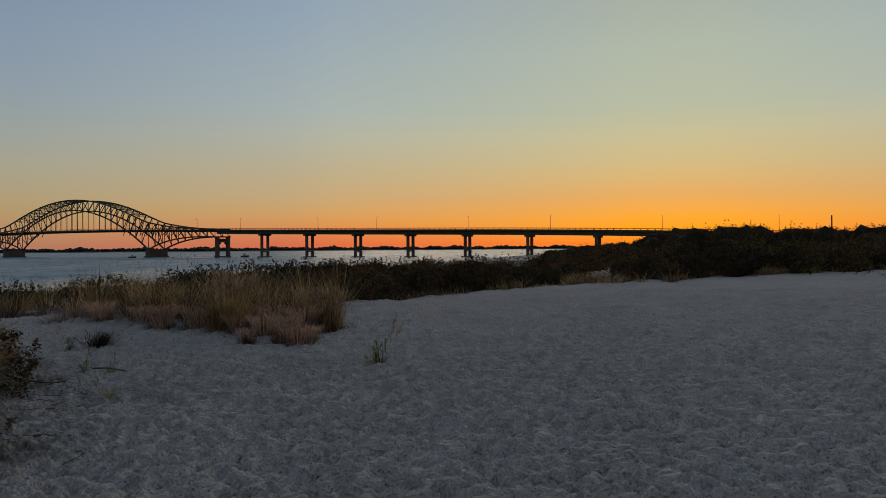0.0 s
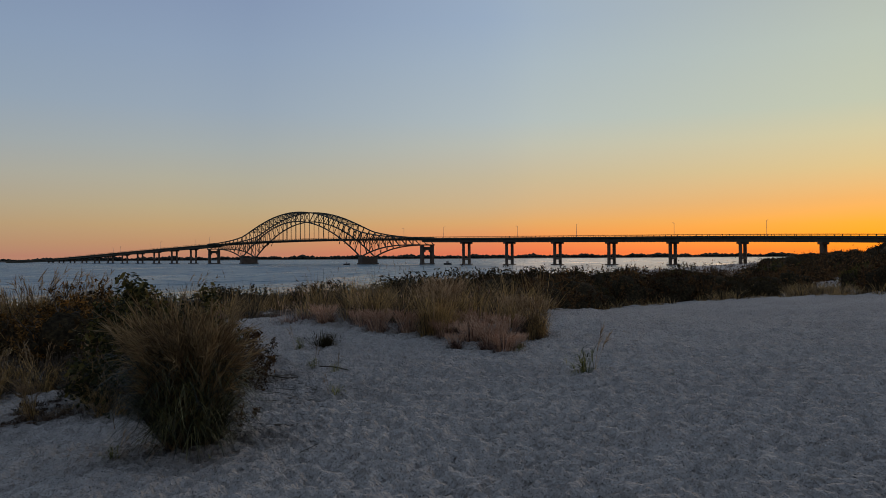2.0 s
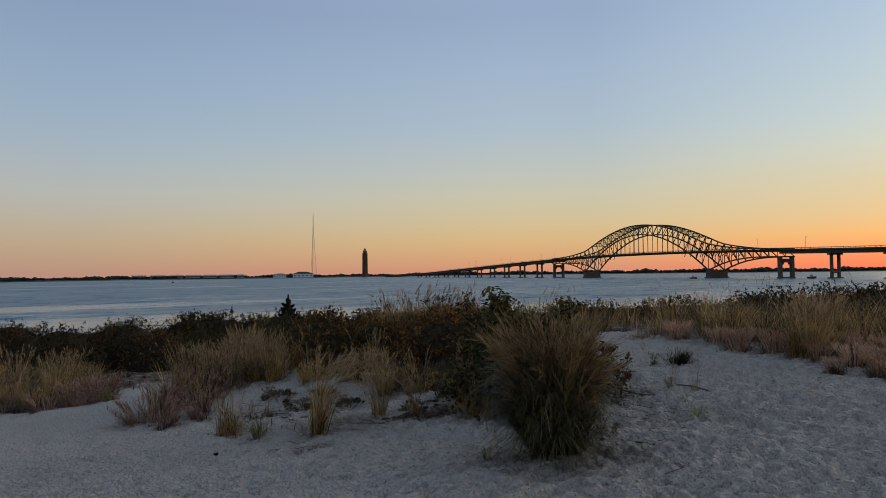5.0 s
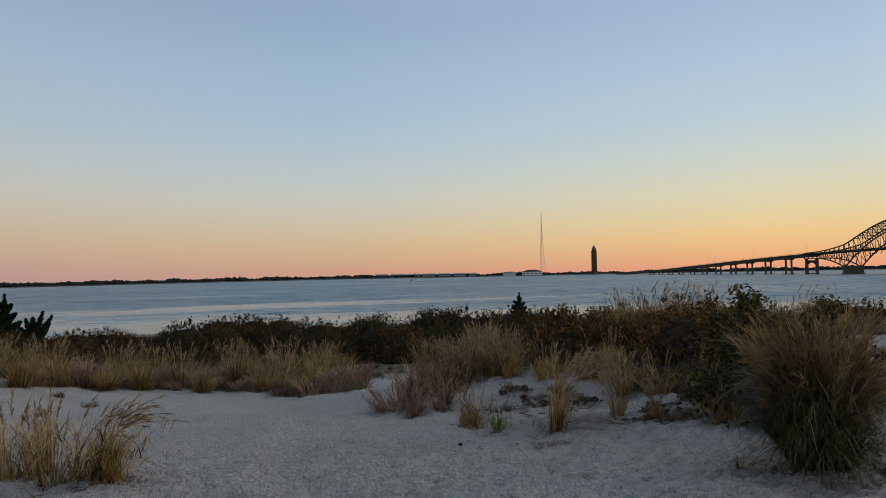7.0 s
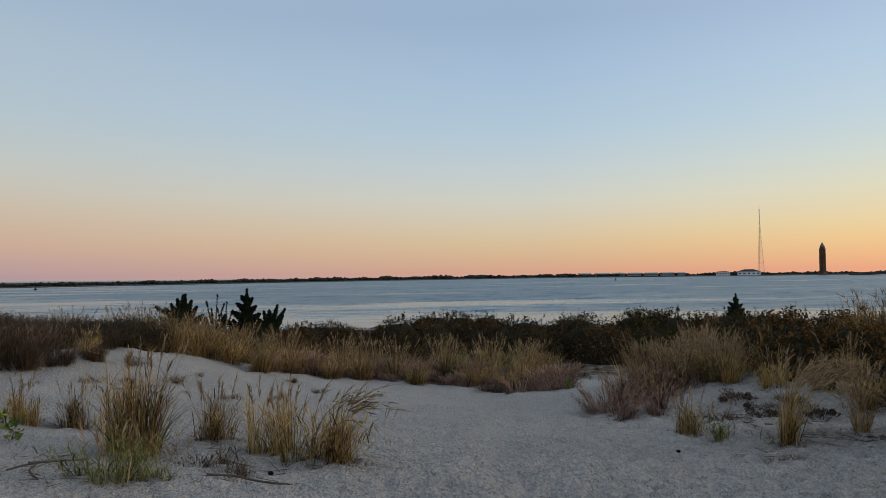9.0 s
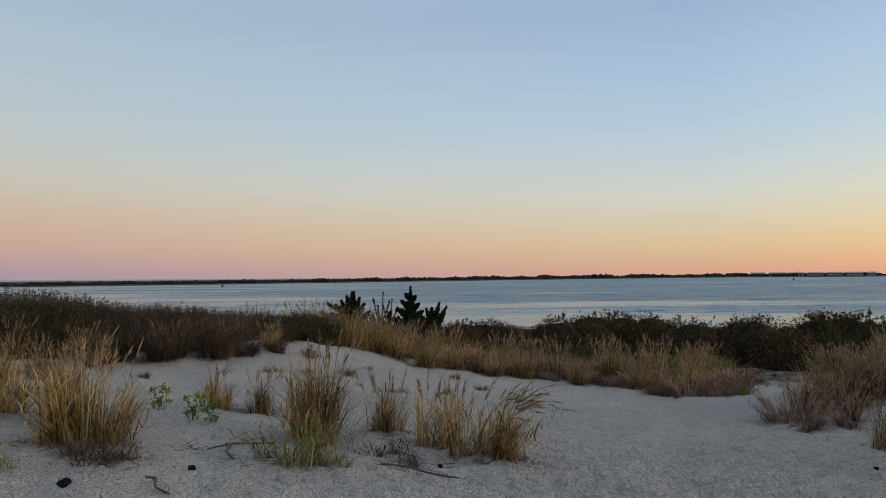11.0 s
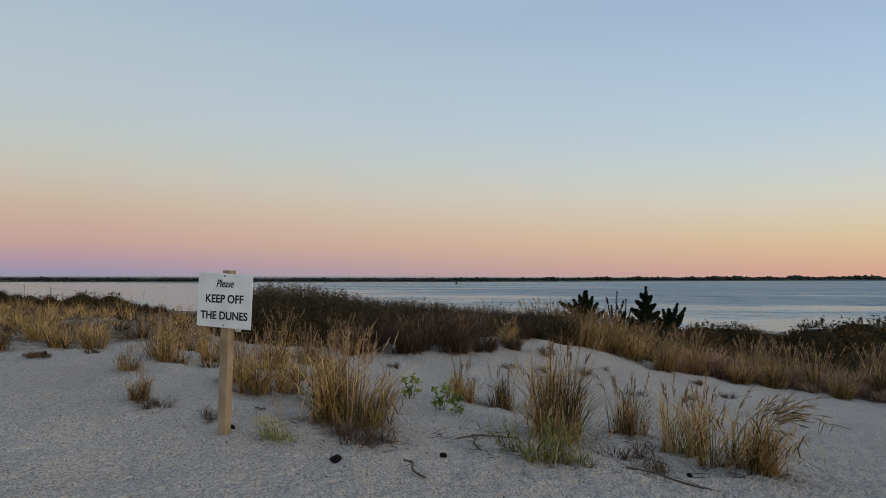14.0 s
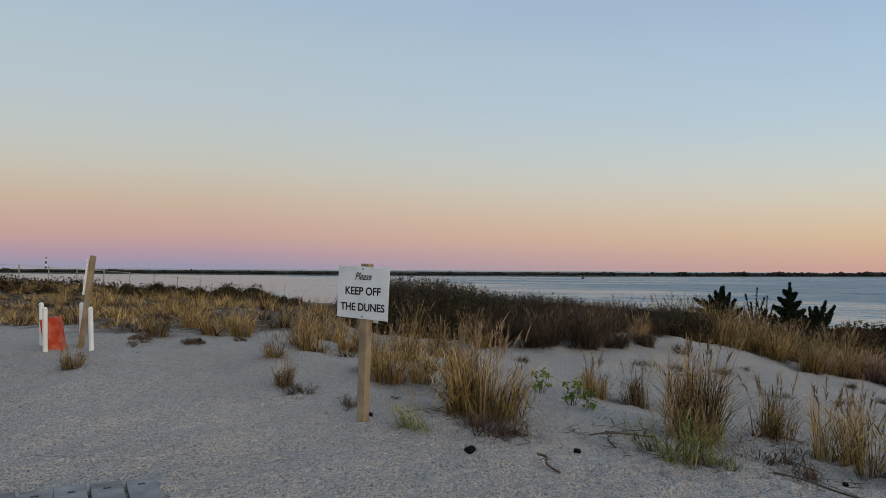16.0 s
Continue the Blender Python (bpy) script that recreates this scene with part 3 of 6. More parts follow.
# ---- the bridge over the inlet ----
BX, BY, BU = -123.8, 507.9, (0.878, -0.479)  # a point of its line and the way along it
MID, HALF, ARM = -200.5, 91.5, 69.0
DECK_U = (-1080, -900, -640, -500, -364, -280, -200, -120, -42, 0, 120, 236, 330, 430)
DECK_Z = (-2.2, 0.8, 8.0, 12.3, 15.9, 17.3, 17.7, 17.0, 15.4, 14.6, 12.6, 10.6, 7.4, 2.6)


def deck_z(u):
    return sum(float(np.interp(u + d, DECK_U, DECK_Z)) for d in (-60, -30, 0, 30, 60)) / 5


def on_bridge(u, across, z):
    return Vector((BX + BU[0] * u - BU[1] * across, BY + BU[1] * u + BU[0] * across, z))


def chord_top(u):
    v = abs(u - MID) / HALF
    if v <= 1:
        return 22.4 + 20.3 * (1 - v * v) ** 1.2
    w = min(1, (v - 1) * HALF / ARM)
    return deck_z(u) + 0.9 + max(0.0, 22.4 - deck_z(u) - 0.9) * (1 - w) ** 2.6


def chord_low(u):
    v = abs(u - MID) / HALF
    if v <= 1:
        return 34.4 - 32.4 * v ** 1.95
    w = min(1, (v - 1) * HALF / ARM)
    d = deck_z(u) - 4.6
    return d - (d - 2.0) * (1 - w) ** 2.8


def build_bridge():
    bridge = tagged(empty("arch_bridge", BX, BY, SEA), "long steel truss-arch road bridge on concrete piers crossing the inlet", "bridge")
    off = -Vector((BX, BY, SEA))

    def finish(name, bm, mat, label=""):
        bmesh.ops.translate(bm, verts=bm.verts, vec=off)
        return part(name, bm, mat, bridge, label)

    # deck with girders, and its railings
    us = np.linspace(-1075, 425, 101)
    bm = bmesh.new()
    for a, b in zip(us[:-1], us[1:]):
        za, zb = deck_z(a), deck_z(b)
        for side in (-6.9, 6.9):
            beam(bm, on_bridge(a, side, za + 0.15), on_bridge(b, side, zb + 0.15), 0.35, 0.7)
        girder = 2.6 if not MID - HALF - ARM < (a + b) / 2 < MID + HALF + ARM else 1.2
        for side in (-5.2, 0, 5.2):
            beam(bm, on_bridge(a, side, za - girder / 2), on_bridge(b, side, zb - girder / 2), 0.7, girder)
    finish("girder", bm, STEEL, "dark painted steel girders")
    v, f = [], []
    for u in us:
        for side, dz in ((-7, 0), (7, 0), (7, -0.4), (-7, -0.4)):
            v.append(on_bridge(u, side, deck_z(u) + dz) + off)
    for i in range(len(us) - 1):
        for k in range(4):
            f.append((i * 4 + k, i * 4 + (k + 1) % 4, i * 4 + 4 + (k + 1) % 4, i * 4 + 4 + k))
    ob = new("deck", quads("deck", v, f, CONCRETE))
    ob.parent = bridge
    for side in (-6.9, 6.9):
        bm = bmesh.new()
        for u in np.arange(-700, 420, 3.6):
            beam(bm, on_bridge(u, side, deck_z(u) + 0.4), on_bridge(u, side, deck_z(u) + 1.35), 0.22)
        for a, b in zip(us[:-1], us[1:]):
            beam(bm, on_bridge(a, side, deck_z(a) + 1.35), on_bridge(b, side, deck_z(b) + 1.35), 0.18)
        finish("railing", bm, STEEL)
    # trusses
    ends = MID - HALF - ARM, MID + HALF + ARM
    nodes = [ends[0] + i * ARM / 9 for i in range(9)] + [MID - HALF + i * 2 * HALF / 26 for i in range(27)] + [MID + HALF + (i + 1) * ARM / 9 for i in range(9)]
    for side in (-7.6, 7.6):
        top, low, web = bmesh.new(), bmesh.new(), bmesh.new()
        for i, (a, b) in enumerate(zip(nodes[:-1], nodes[1:])):
            beam(top, on_bridge(a, side, chord_top(a)), on_bridge(b, side, chord_top(b)), 0.85, 0.95)
            beam(low, on_bridge(a, side, chord_low(a)), on_bridge(b, side, chord_low(b)), 0.85, 0.95)
            beam(web, on_bridge(a, side, chord_low(a)), on_bridge(a, side, chord_top(a)), 0.42)
            left = (a + b) / 2 < MID
            if left == (abs((a + b) / 2 - MID) < HALF):
                beam(web, on_bridge(a, side, chord_top(a)), on_bridge(b, side, chord_low(b)), 0.45)
            else:
                beam(web, on_bridge(a, side, chord_low(a)), on_bridge(b, side, chord_top(b)), 0.45)
            if chord_top(a) - chord_low(a) > 13:
                zm = deck_z(a) - 4
                beam(web, on_bridge(a, side, min(zm, (chord_top(a) + chord_low(a)) / 2)), on_bridge(b, side, chord_top(b) if not left else chord_low(b)), 0.4)
        finish("top_chord", top, STEEL)
        finish("lower_chord", low, STEEL)
        finish("truss_web", web, STEEL)
        for u in nodes:
            if abs(u - MID) < HALF * 0.7:
                bm = bmesh.new()
                beam(bm, on_bridge(u, side, deck_z(u)), on_bridge(u, side, chord_low(u)), 0.3)
                finish("hanger", bm, STEEL)
    bm = bmesh.new()
    for a, b in zip(nodes[:-1], nodes[1:]):
        if chord_top(a) > deck_z(a) + 8 and chord_top(b) > deck_z(b) + 8:
            beam(bm, on_bridge(a, -7.6, chord_top(a)), on_bridge(b, 7.6, chord_top(b)), 0.35)
            beam(bm, on_bridge(a, 7.6, chord_top(a)), on_bridge(b, -7.6, chord_top(b)), 0.35)
            beam(bm, on_bridge(a, -7.6, chord_top(a)), on_bridge(a, 7.6, chord_top(a)), 0.4)
    finish("sway_bracing", bm, STEEL)
    turn = math.degrees(math.atan2(BU[1], BU[0]))

    def block(bm, u, across, z0, z1, along_w, across_w):
        c = on_bridge(u, across, (z0 + z1) / 2)
        box(bm, (along_w, across_w, z1 - z0), pose(*c, 0, 0, turn), 0.15)

    for u in (MID - HALF, MID + HALF):
        bm = bmesh.new()
        block(bm, u, 0, -7, SEA + 1.0, 6.5, 18)
        block(bm, u, 0, SEA + 1.0, 2.0, 5, 16.6)
        finish("main_pier", bm, CONCRETE, "massive concrete main pier")
    for u in ends:
        bm = bmesh.new()
        for side in (-5.2, 5.2):
            block(bm, u, side, -7, deck_z(u) - 4.7, 2.2, 2.5)
        block(bm, u, 0, -7, SEA + 0.9, 3, 13.5)
        block(bm, u, 0, deck_z(u) - 8.6, deck_z(u) - 6.0, 2.6, 10)
        for side in (-3.6, 3.6):
            block(bm, u, side, deck_z(u) - 10.0, deck_z(u) - 8.5, 2.4, 1.8)
        finish("portal_pier", bm, CONCRETE, "concrete portal pier with two square legs")
    for u in [39.4 * k for k in range(0, 10)] + [ends[0] - 45.7 * (k + 1) for k in range(13)]:
        d = deck_z(u)
        if d < 1.5:
            continue
        bm = bmesh.new()
        for side in (-3.0, 3.0):
            block(bm, u, side, -7, d - 3.6, 1.4, 1.7)
        block(bm, u, 0, d - 3.7, d - 2.55, 2.3, 11)
        block(bm, u, 0, -7, SEA + 0.6, 3.0, 11)
        block(bm, u, 0, SEA + 3.4, SEA + 4.4, 1.8, 7)
        finish("pier", bm, CONCRETE)
    for i, u in enumerate([-16 + 57 * k for k in range(-11, 8)]):
        side = -7.0 if i % 2 else 7.0
        if abs(u - MID) < HALF + 20:
            continue
        bm = bmesh.new()
        p = on_bridge(u, side, deck_z(u))
        rod(bm, p, p + Vector((0, 0, 8.2)), 0.14, 0.09, 5)
        beam(bm, p + Vector((0, 0, 8.2)), on_bridge(u, side * 0.72, deck_z(u) + 8.7), 0.14)
        finish("lamp_post", bm, GALV)


build_bridge()


# ---- the far shore ----
def bearing(az, dist, z=0.0):
    return Vector((-math.sin(radians(az)) * dist, math.cos(radians(az)) * dist, z))


SHORE_AZ = (-22, 20, 42, 45, 52, 60, 66, 75, 85, 95, 105, 115, 126, 136, 150)
SHORE_D = (2100, 2100, 2100, 1900, 1560, 1480, 1440, 1150, 900, 740, 640, 600, 600, 660, 760)
WOOD_H = (11, 12, 11, 7, 7.5, 7.5, 7.2, 6.6, 4.8, 3.6, 3.0, 2.7, 2.7, 2.9, 3.2)


def build_far_shore():
    rng = np.random.default_rng(11)
    # low sandy banks behind the water
    az = np.arange(-24, 152, 0.25)
    d = np.interp(az, SHORE_AZ, SHORE_D) * (1 + 0.006 * np.sin(az * 2.1) + 0.004 * np.sin(az * 5.3))
    v, f = [], []
    for a, q in zip(az, d):
        rise = min(3.2, q * 0.0019)
        for dd, z in ((0, SEA - 0.4), (q * 0.012, SEA + 0.6 * rise), (q * 0.05, SEA + rise), (900, SEA + rise + 0.2)):
            v.append(bearing(a, q + dd, z))
    for i in range(len(az) - 1):
        for k in range(3):
            f.append((i * 4 + k, i * 4 + k + 1, i * 4 + 5 + k, i * 4 + 4 + k))
    bank = material("far_bank", [(0.015, 0.013, 0.009), (0.045, 0.039, 0.028)], 0.95, 0.02)
    tagged(new("far_bank", quads("far_bank", v, f, bank)), "low sandy bank with scrub along the far side of the inlet", "shore", kind="structure")
    # woods as many small crowns
    verts, faces = [], []
    ball = bmesh.new()
    bmesh.ops.create_icosphere(ball, subdivisions=1, radius=1.0)
    ball.verts.ensure_lookup_table()
    bv = np.array([w.co for w in ball.verts])
    bf = np.array([[w.index for w in q.verts] for q in ball.faces])
    ball.free()
    a = -22.0
    count = 0
    while a < 149:
        q = float(np.interp(a, SHORE_AZ, SHORE_D))
        h = float(np.interp(a, SHORE_AZ, WOOD_H))
        patch = 0.78 + 0.22 * math.sin(a * 0.9 + 1.2 * math.sin(a * 0.37)) * math.sin(a * 2.3 + 0.5)
        for row in range(3):
            hh = h * patch * rng.uniform(0.6, 1.1) * (1.0 + 0.08 * row)
            w = max(1.5, hh * rng.uniform(0.45, 1.1))
            c = np.array(bearing(a + rng.uniform(-0.1, 0.1), q * (1.02 + 0.03 * row) + rng.uniform(0, 20), SEA + 0.9 + hh * 0.42))
            p = bv * (1 + rng.uniform(-0.28, 0.28, (len(bv), 1))) * (w, w, hh * 0.58) + c
            verts.append(p)
            faces.append(bf + count)
            count += len(bv)
        a += math.degrees(max(1.6, h * 0.38) / q)
    me = quads("far_woods", np.concatenate(verts), np.concatenate(faces), WOODS)
    tagged(new("far_woods", me), "dark low woods and scrub along the far shore", "woods", kind="stuff")


build_far_shore()


def water_tower():
    c = bearing(48.0, 1690, SEA + 1.2)
    t = tagged(empty("water_tower", *c, 12), "tall slender brick water tower with a pointed copper roof", "tower")
    bm = bmesh.new()
    box(bm, (11.5, 11.5, 5), pose(0, 0, 2.5), 0.3)
    bmesh.ops.create_cone(bm, cap_ends=True, segments=8, radius1=5.6, radius2=5.2, depth=44, matrix=pose(0, 0, 27, 0, 0, 22.5))
    for k in range(8):
        ang = radians(45 * k)
        beam(bm, (5.3 * math.cos(ang), 5.3 * math.sin(ang), 5), (4.9 * math.cos(ang), 4.9 * math.sin(ang), 50), 1.3)
    part("shaft", bm, BRICK, t)
    bm = bmesh.new()
    bmesh.ops.create_cone(bm, cap_ends=True, segments=8, radius1=6.1, radius2=5.9, depth=1.2, matrix=pose(0, 0, 49.6, 0, 0, 22.5))
    bmesh.ops.create_cone(bm, cap_ends=True, segments=8, radius1=4.9, radius2=4.5, depth=4, matrix=pose(0, 0, 52, 0, 0, 22.5))
    part("crown", bm, BRICK, t)
    bm = bmesh.new()
    bmesh.ops.create_cone(bm, cap_ends=True, segments=8, radius1=4.7, radius2=0.5, depth=8, matrix=pose(0, 0, 58, 0, 0, 22.5))
    rod(bm, (0, 0, 61), (0, 0, 64.5), 0.3, 0.1)
    part("roof", bm, COPPER, t, "green copper pointed roof")
    t.scale = (1.06, 1.06, 1.06)


def radio_mast():
    c = bearing(51.97, 1650, SEA + 1.5)
    t = tagged(empty("radio_mast", *c, 20), "tall free-standing steel lattice radio mast", "mast")
    legs = [bmesh.new() for _ in range(3)]
    web = bmesh.new()

    def half(z):
        return 7.2 * (1 - z / 112) ** 1.25 + 0.55 if z < 112 else 0.5

    zs = [0]
    while zs[-1] < 128:
        zs.append(zs[-1] + max(3.4, half(zs[-1]) * 1.15))
    for a, b in zip(zs[:-1], zs[1:]):
        pa = [Vector((half(a) * math.cos(q), half(a) * math.sin(q), a)) for q in (0.3, 2.394, 4.489)]
        pb = [Vector((half(b) * math.cos(q), half(b) * math.sin(q), b)) for q in (0.3, 2.394, 4.489)]
        for k in range(3):
            beam(legs[k], pa[k], pb[k], 0.36)
            beam(web, pa[k], pb[(k + 1) % 3], 0.17)
            beam(web, pb[k], pb[(k + 1) % 3], 0.17)
    for bm in legs:
        part("leg", bm, GALV, t)
    part("lattice", web, GALV, t)
    bm = bmesh.new()
    rod(bm, (0, 0, 127), (0, 0, 138), 0.35, 0.12)
    part("antenna", bm, GALV, t)
    t.scale = (1.055, 1.055, 1.055)


def beach_hut(az, width, dist=1500):
    c = bearing(az, dist, SEA + 2.2)
    t = tagged(empty("beach_building", *c, az), "long low dim beach building with a pale flat roof", "building", "row of low beach buildings")
    bm = bmesh.new()
    box(bm, (width, 9, 5.0), pose(0, 0, 2.5))
    part("wall", bm, PALEWALL, t)
    bm = bmesh.new()
    box(bm, (width + 1.6, 10.5, 1.9), pose(0, 0, 5.7), 0.1)
    part("roof", bm, WHITE, t)
    n = max(2, int(width / 4.5))
    for i in range(n):
        bm = bmesh.new()
        box(bm, (width / n * 0.6, 0.2, 1.8), pose(-width / 2 + (i + 0.5) * width / n, -4.55, 3.0))
        part("window", bm, BLACK, t)


def station(az, width, height, hip, dist=1450):
    c = bearing(az, dist, SEA + 1.6)
    t = tagged(empty("shore_house", *c, az), "white shore station house with a dark hipped roof", "house")
    bm = bmesh.new()
    box(bm, (width, 14, height), pose(0, 0, height / 2))
    part("wall", bm, WHITE, t)
    bm = bmesh.new()
    bmesh.ops.create_cone(bm, cap_ends=True, segments=4, radius1=0.74, radius2=0.28, depth=1, matrix=pose(0, 0, height + hip / 2) @ Matrix.Diagonal((width, 15, hip, 1)) @ pose(0, 0, 0, 0, 0, 45))
    part("roof", bm, ROOF, t)
    for i in range(5):
        bm = bmesh.new()
        box(bm, (width * 0.09, 0.3, height * 0.35), pose(-width * 0.4 + i * width * 0.2, -7.1, height * 0.5))
        part("window", bm, BLACK, t)


def lighthouse():
    c = bearing(143.9, 3650, SEA - 2)
    t = tagged(empty("lighthouse", *c), "tall lighthouse with black and white bands", "lighthouse")
    z = 0
    for k, mat in enumerate((BLACK, WHITE, BLACK, WHITE)):
        bm = bmesh.new()
        bmesh.ops.create_cone(bm, cap_ends=True, segments=14, radius1=4.3 - 0.45 * k, radius2=3.85 - 0.45 * k, depth=11.2, matrix=pose(0, 0, z + 5.6))
        part("band", bm, mat, t, "black band" if mat is BLACK else "white band")
        z += 11.2
    bm = bmesh.new()
    bmesh.ops.create_cone(bm, cap_ends=True, segments=12, radius1=3.4, radius2=3.4, depth=1, matrix=pose(0, 0, z + 0.5))
    bmesh.ops.create_cone(bm, cap_ends=True, segments=12, radius1=2.0, radius2=2.0, depth=4, matrix=pose(0, 0, z + 3))
    bmesh.ops.create_cone(bm, cap_ends=True, segments=12, radius1=2.6, radius2=0.2, depth=3, matrix=pose(0, 0, z + 6.4))
    part("lantern", bm, BLACK, t)


def motor_boat(x, y, turn, length):
    t = tagged(empty("motor_boat", x, y, SEA - 0.1, turn), "small dark open motor boat on the water", "boat")
    bm = bmesh.new()
    box(bm, (length, length * 0.36, length * 0.2), pose(0, 0, length * 0.1))
    for w in bm.verts:
        if w.co.x > 0:
            w.co.y *= 0.25
            w.co.z += length * 0.05 * (w.co.z > 0.1)
        if w.co.z < 0.1:
            w.co.y *= 0.6
    part("hull", bm, ROOF, t)
    bm = bmesh.new()
    box(bm, (length * 0.22, length * 0.24, length * 0.28), pose(-length * 0.05, 0, length * 0.3), 0.05)
    part("cabin", bm, GALV, t)
    bm = bmesh.new()
    rod(bm, (-length * 0.1, 0, length * 0.4), (-length * 0.1, 0, length * 0.62), 0.06, 0.04)
    part("aerial", bm, GALV, t)


water_tower()
radio_mast()
for az, w in ((64.5, 25), (63.2, 28), (62.0, 25), (60.8, 26), (59.6, 26), (58.4, 26), (57.4, 14)):
    beach_hut(az, w)
station(52.75, 39, 7, 4)
station(54.5, 24, 6.5, 1.4)
lighthouse()
motor_boat(-219, 515, 30, 5)
motor_boat(-136, 502, -20, 6)


def channel_buoy(az, dist):
    t = tagged(empty("channel_buoy", *bearing(az, dist, SEA)), "dark channel buoy floating in the inlet", "buoy")
    bm = bmesh.new()
    rod(bm, (0, 0, -0.3), (0, 0, 0.7), 0.9, 0.9, 12)
    part("float", bm, BLACK, t)
    bm = bmesh.new()
    rod(bm, (0, 0, 0.7), (0, 0, 2.6), 0.5, 0.12, 8)
    part("cage", bm, BLACK, t)


channel_buoy(62.2, 700)
channel_buoy(104.6, 480)


def utility_pole(az, dist, top):
    """A bare pole behind the trees on the rise; top: its elevation in degrees."""
    x, y, _ = bearing(az, dist)
    z = float(relief(np.float64(x), np.float64(y)))
    h = 1.605 + dist * math.tan(radians(top)) - z
    t = tagged(empty("utility_pole", x, y, z, az), "thin dark wooden utility pole behind the shore trees", "pole")
    bm = bmesh.new()
    rod(bm, (0, 0, -0.3), (0, 0, h), 0.11, 0.09, 10)
    part("pole", bm, BARK, t)
    bm = bmesh.new()
    rod(bm, (0, 0, h), (0, 0, h + 0.06), 0.11, 0.07, 10)
    part("cap", bm, GALV, t)


utility_pole(-28.03, 118, 2.06)

# ---- plants ----
# how high the plants reach into the view from the path, by bearing: degrees, degrees
TOP_AZ = (-34, -31, -28, -25, -21.8, -17.8, -16.2, -13.7, -10, -7.7, -3.4, 1, 4.6, 8.3, 12, 17.4, 19.5, 22.4, 26.5, 31, 34.2, 36, 38, 40, 42.7, 46.5, 50.5, 59, 60.8, 63.5, 69.6, 72, 76, 78, 82, 87, 97.3, 104, 107.4, 110.8, 114, 118, 120, 122, 124, 126.5, 128.8, 130.3, 132, 134.7, 136.6, 139.7, 144, 145.3, 147)
TOP_EL = (1.5, 1.45, 1.35, 1.45, 1.5, 1.42, 1.0, 0.38, 0.1, -0.2, -0.5, -0.55, -0.63, -0.85, -0.6, -0.75, -0.92, -1.8, -1.65, -2.1, -1.9, -1.4, -1.0, -1.0, -2.1, -2.2, -2.4, -2.46, -2.87, -3.17, -3.2, -2.85, -2.75, -3.05, -3.4, -3.3, -2.53, -2.35, -1.9, -1.5, -1.0, -0.56, -0.6, -1.1, -1.5, -2.0, -1.9, -1.2, -1.15, -1.4, -1.06, -1.18, -1.36, -1.04, -0.66)


def room(x, y):
    """How tall a plant at that place stands to reach the line of tops."""
    d = math.hypot(x + 0.2, y + 0.2)
    el = np.interp(math.degrees(math.atan2(-x - 0.2, y + 0.2)), TOP_AZ, TOP_EL)
    return 1.605 + d * math.tan(radians(el)) - on_ground(x, y, 0.0)


def blade_arrays(rng, base, height, az, lean, droop, width, segs=4, fall=None):
    """Bent tapering blades: arrays of points and faces. lean, droop: how far the tip moves out, as shares of the height."""
    n = len(height)
    s = np.linspace(0, 1, segs + 1)[None, :]
    out = height[:, None] * (lean[:, None] * s + droop[:, None] * s ** 2.6)
    fall = 0.55 * np.clip(droop, 0, 1.4) if fall is None else fall
    up = height[:, None] * (s - fall[:, None] * s ** 3.2)
    cx = base[:, 0:1] + out * np.cos(az)[:, None]
    cy = base[:, 1:2] + out * np.sin(az)[:, None]
    cz = base[:, 2:3] + up
    face = az + np.pi / 2 + rng.uniform(-0.9, 0.9, n)
    half = 0.5 * width[:, None] * (1 - s ** 2.2 * 0.93)
    dx, dy = np.cos(face)[:, None] * half, np.sin(face)[:, None] * half
    v = np.stack([np.stack([cx - dx, cy - dy, cz], -1), np.stack([cx + dx, cy + dy, cz], -1)], 2).reshape(-1, 3)
    k = (np.arange(n) * (segs + 1) * 2)[:, None] + (np.arange(segs) * 2)[None, :]
    f = np.stack([k, k + 1, k + 3, k + 2], -1).reshape(-1, 4)
    return v, f


def joined(pieces):
    vs, fs, c = [], [], 0
    for v, f in pieces:
        vs.append(v)
        fs.append(f + c)
        c += len(v)
    return np.concatenate(vs), np.concatenate(fs)


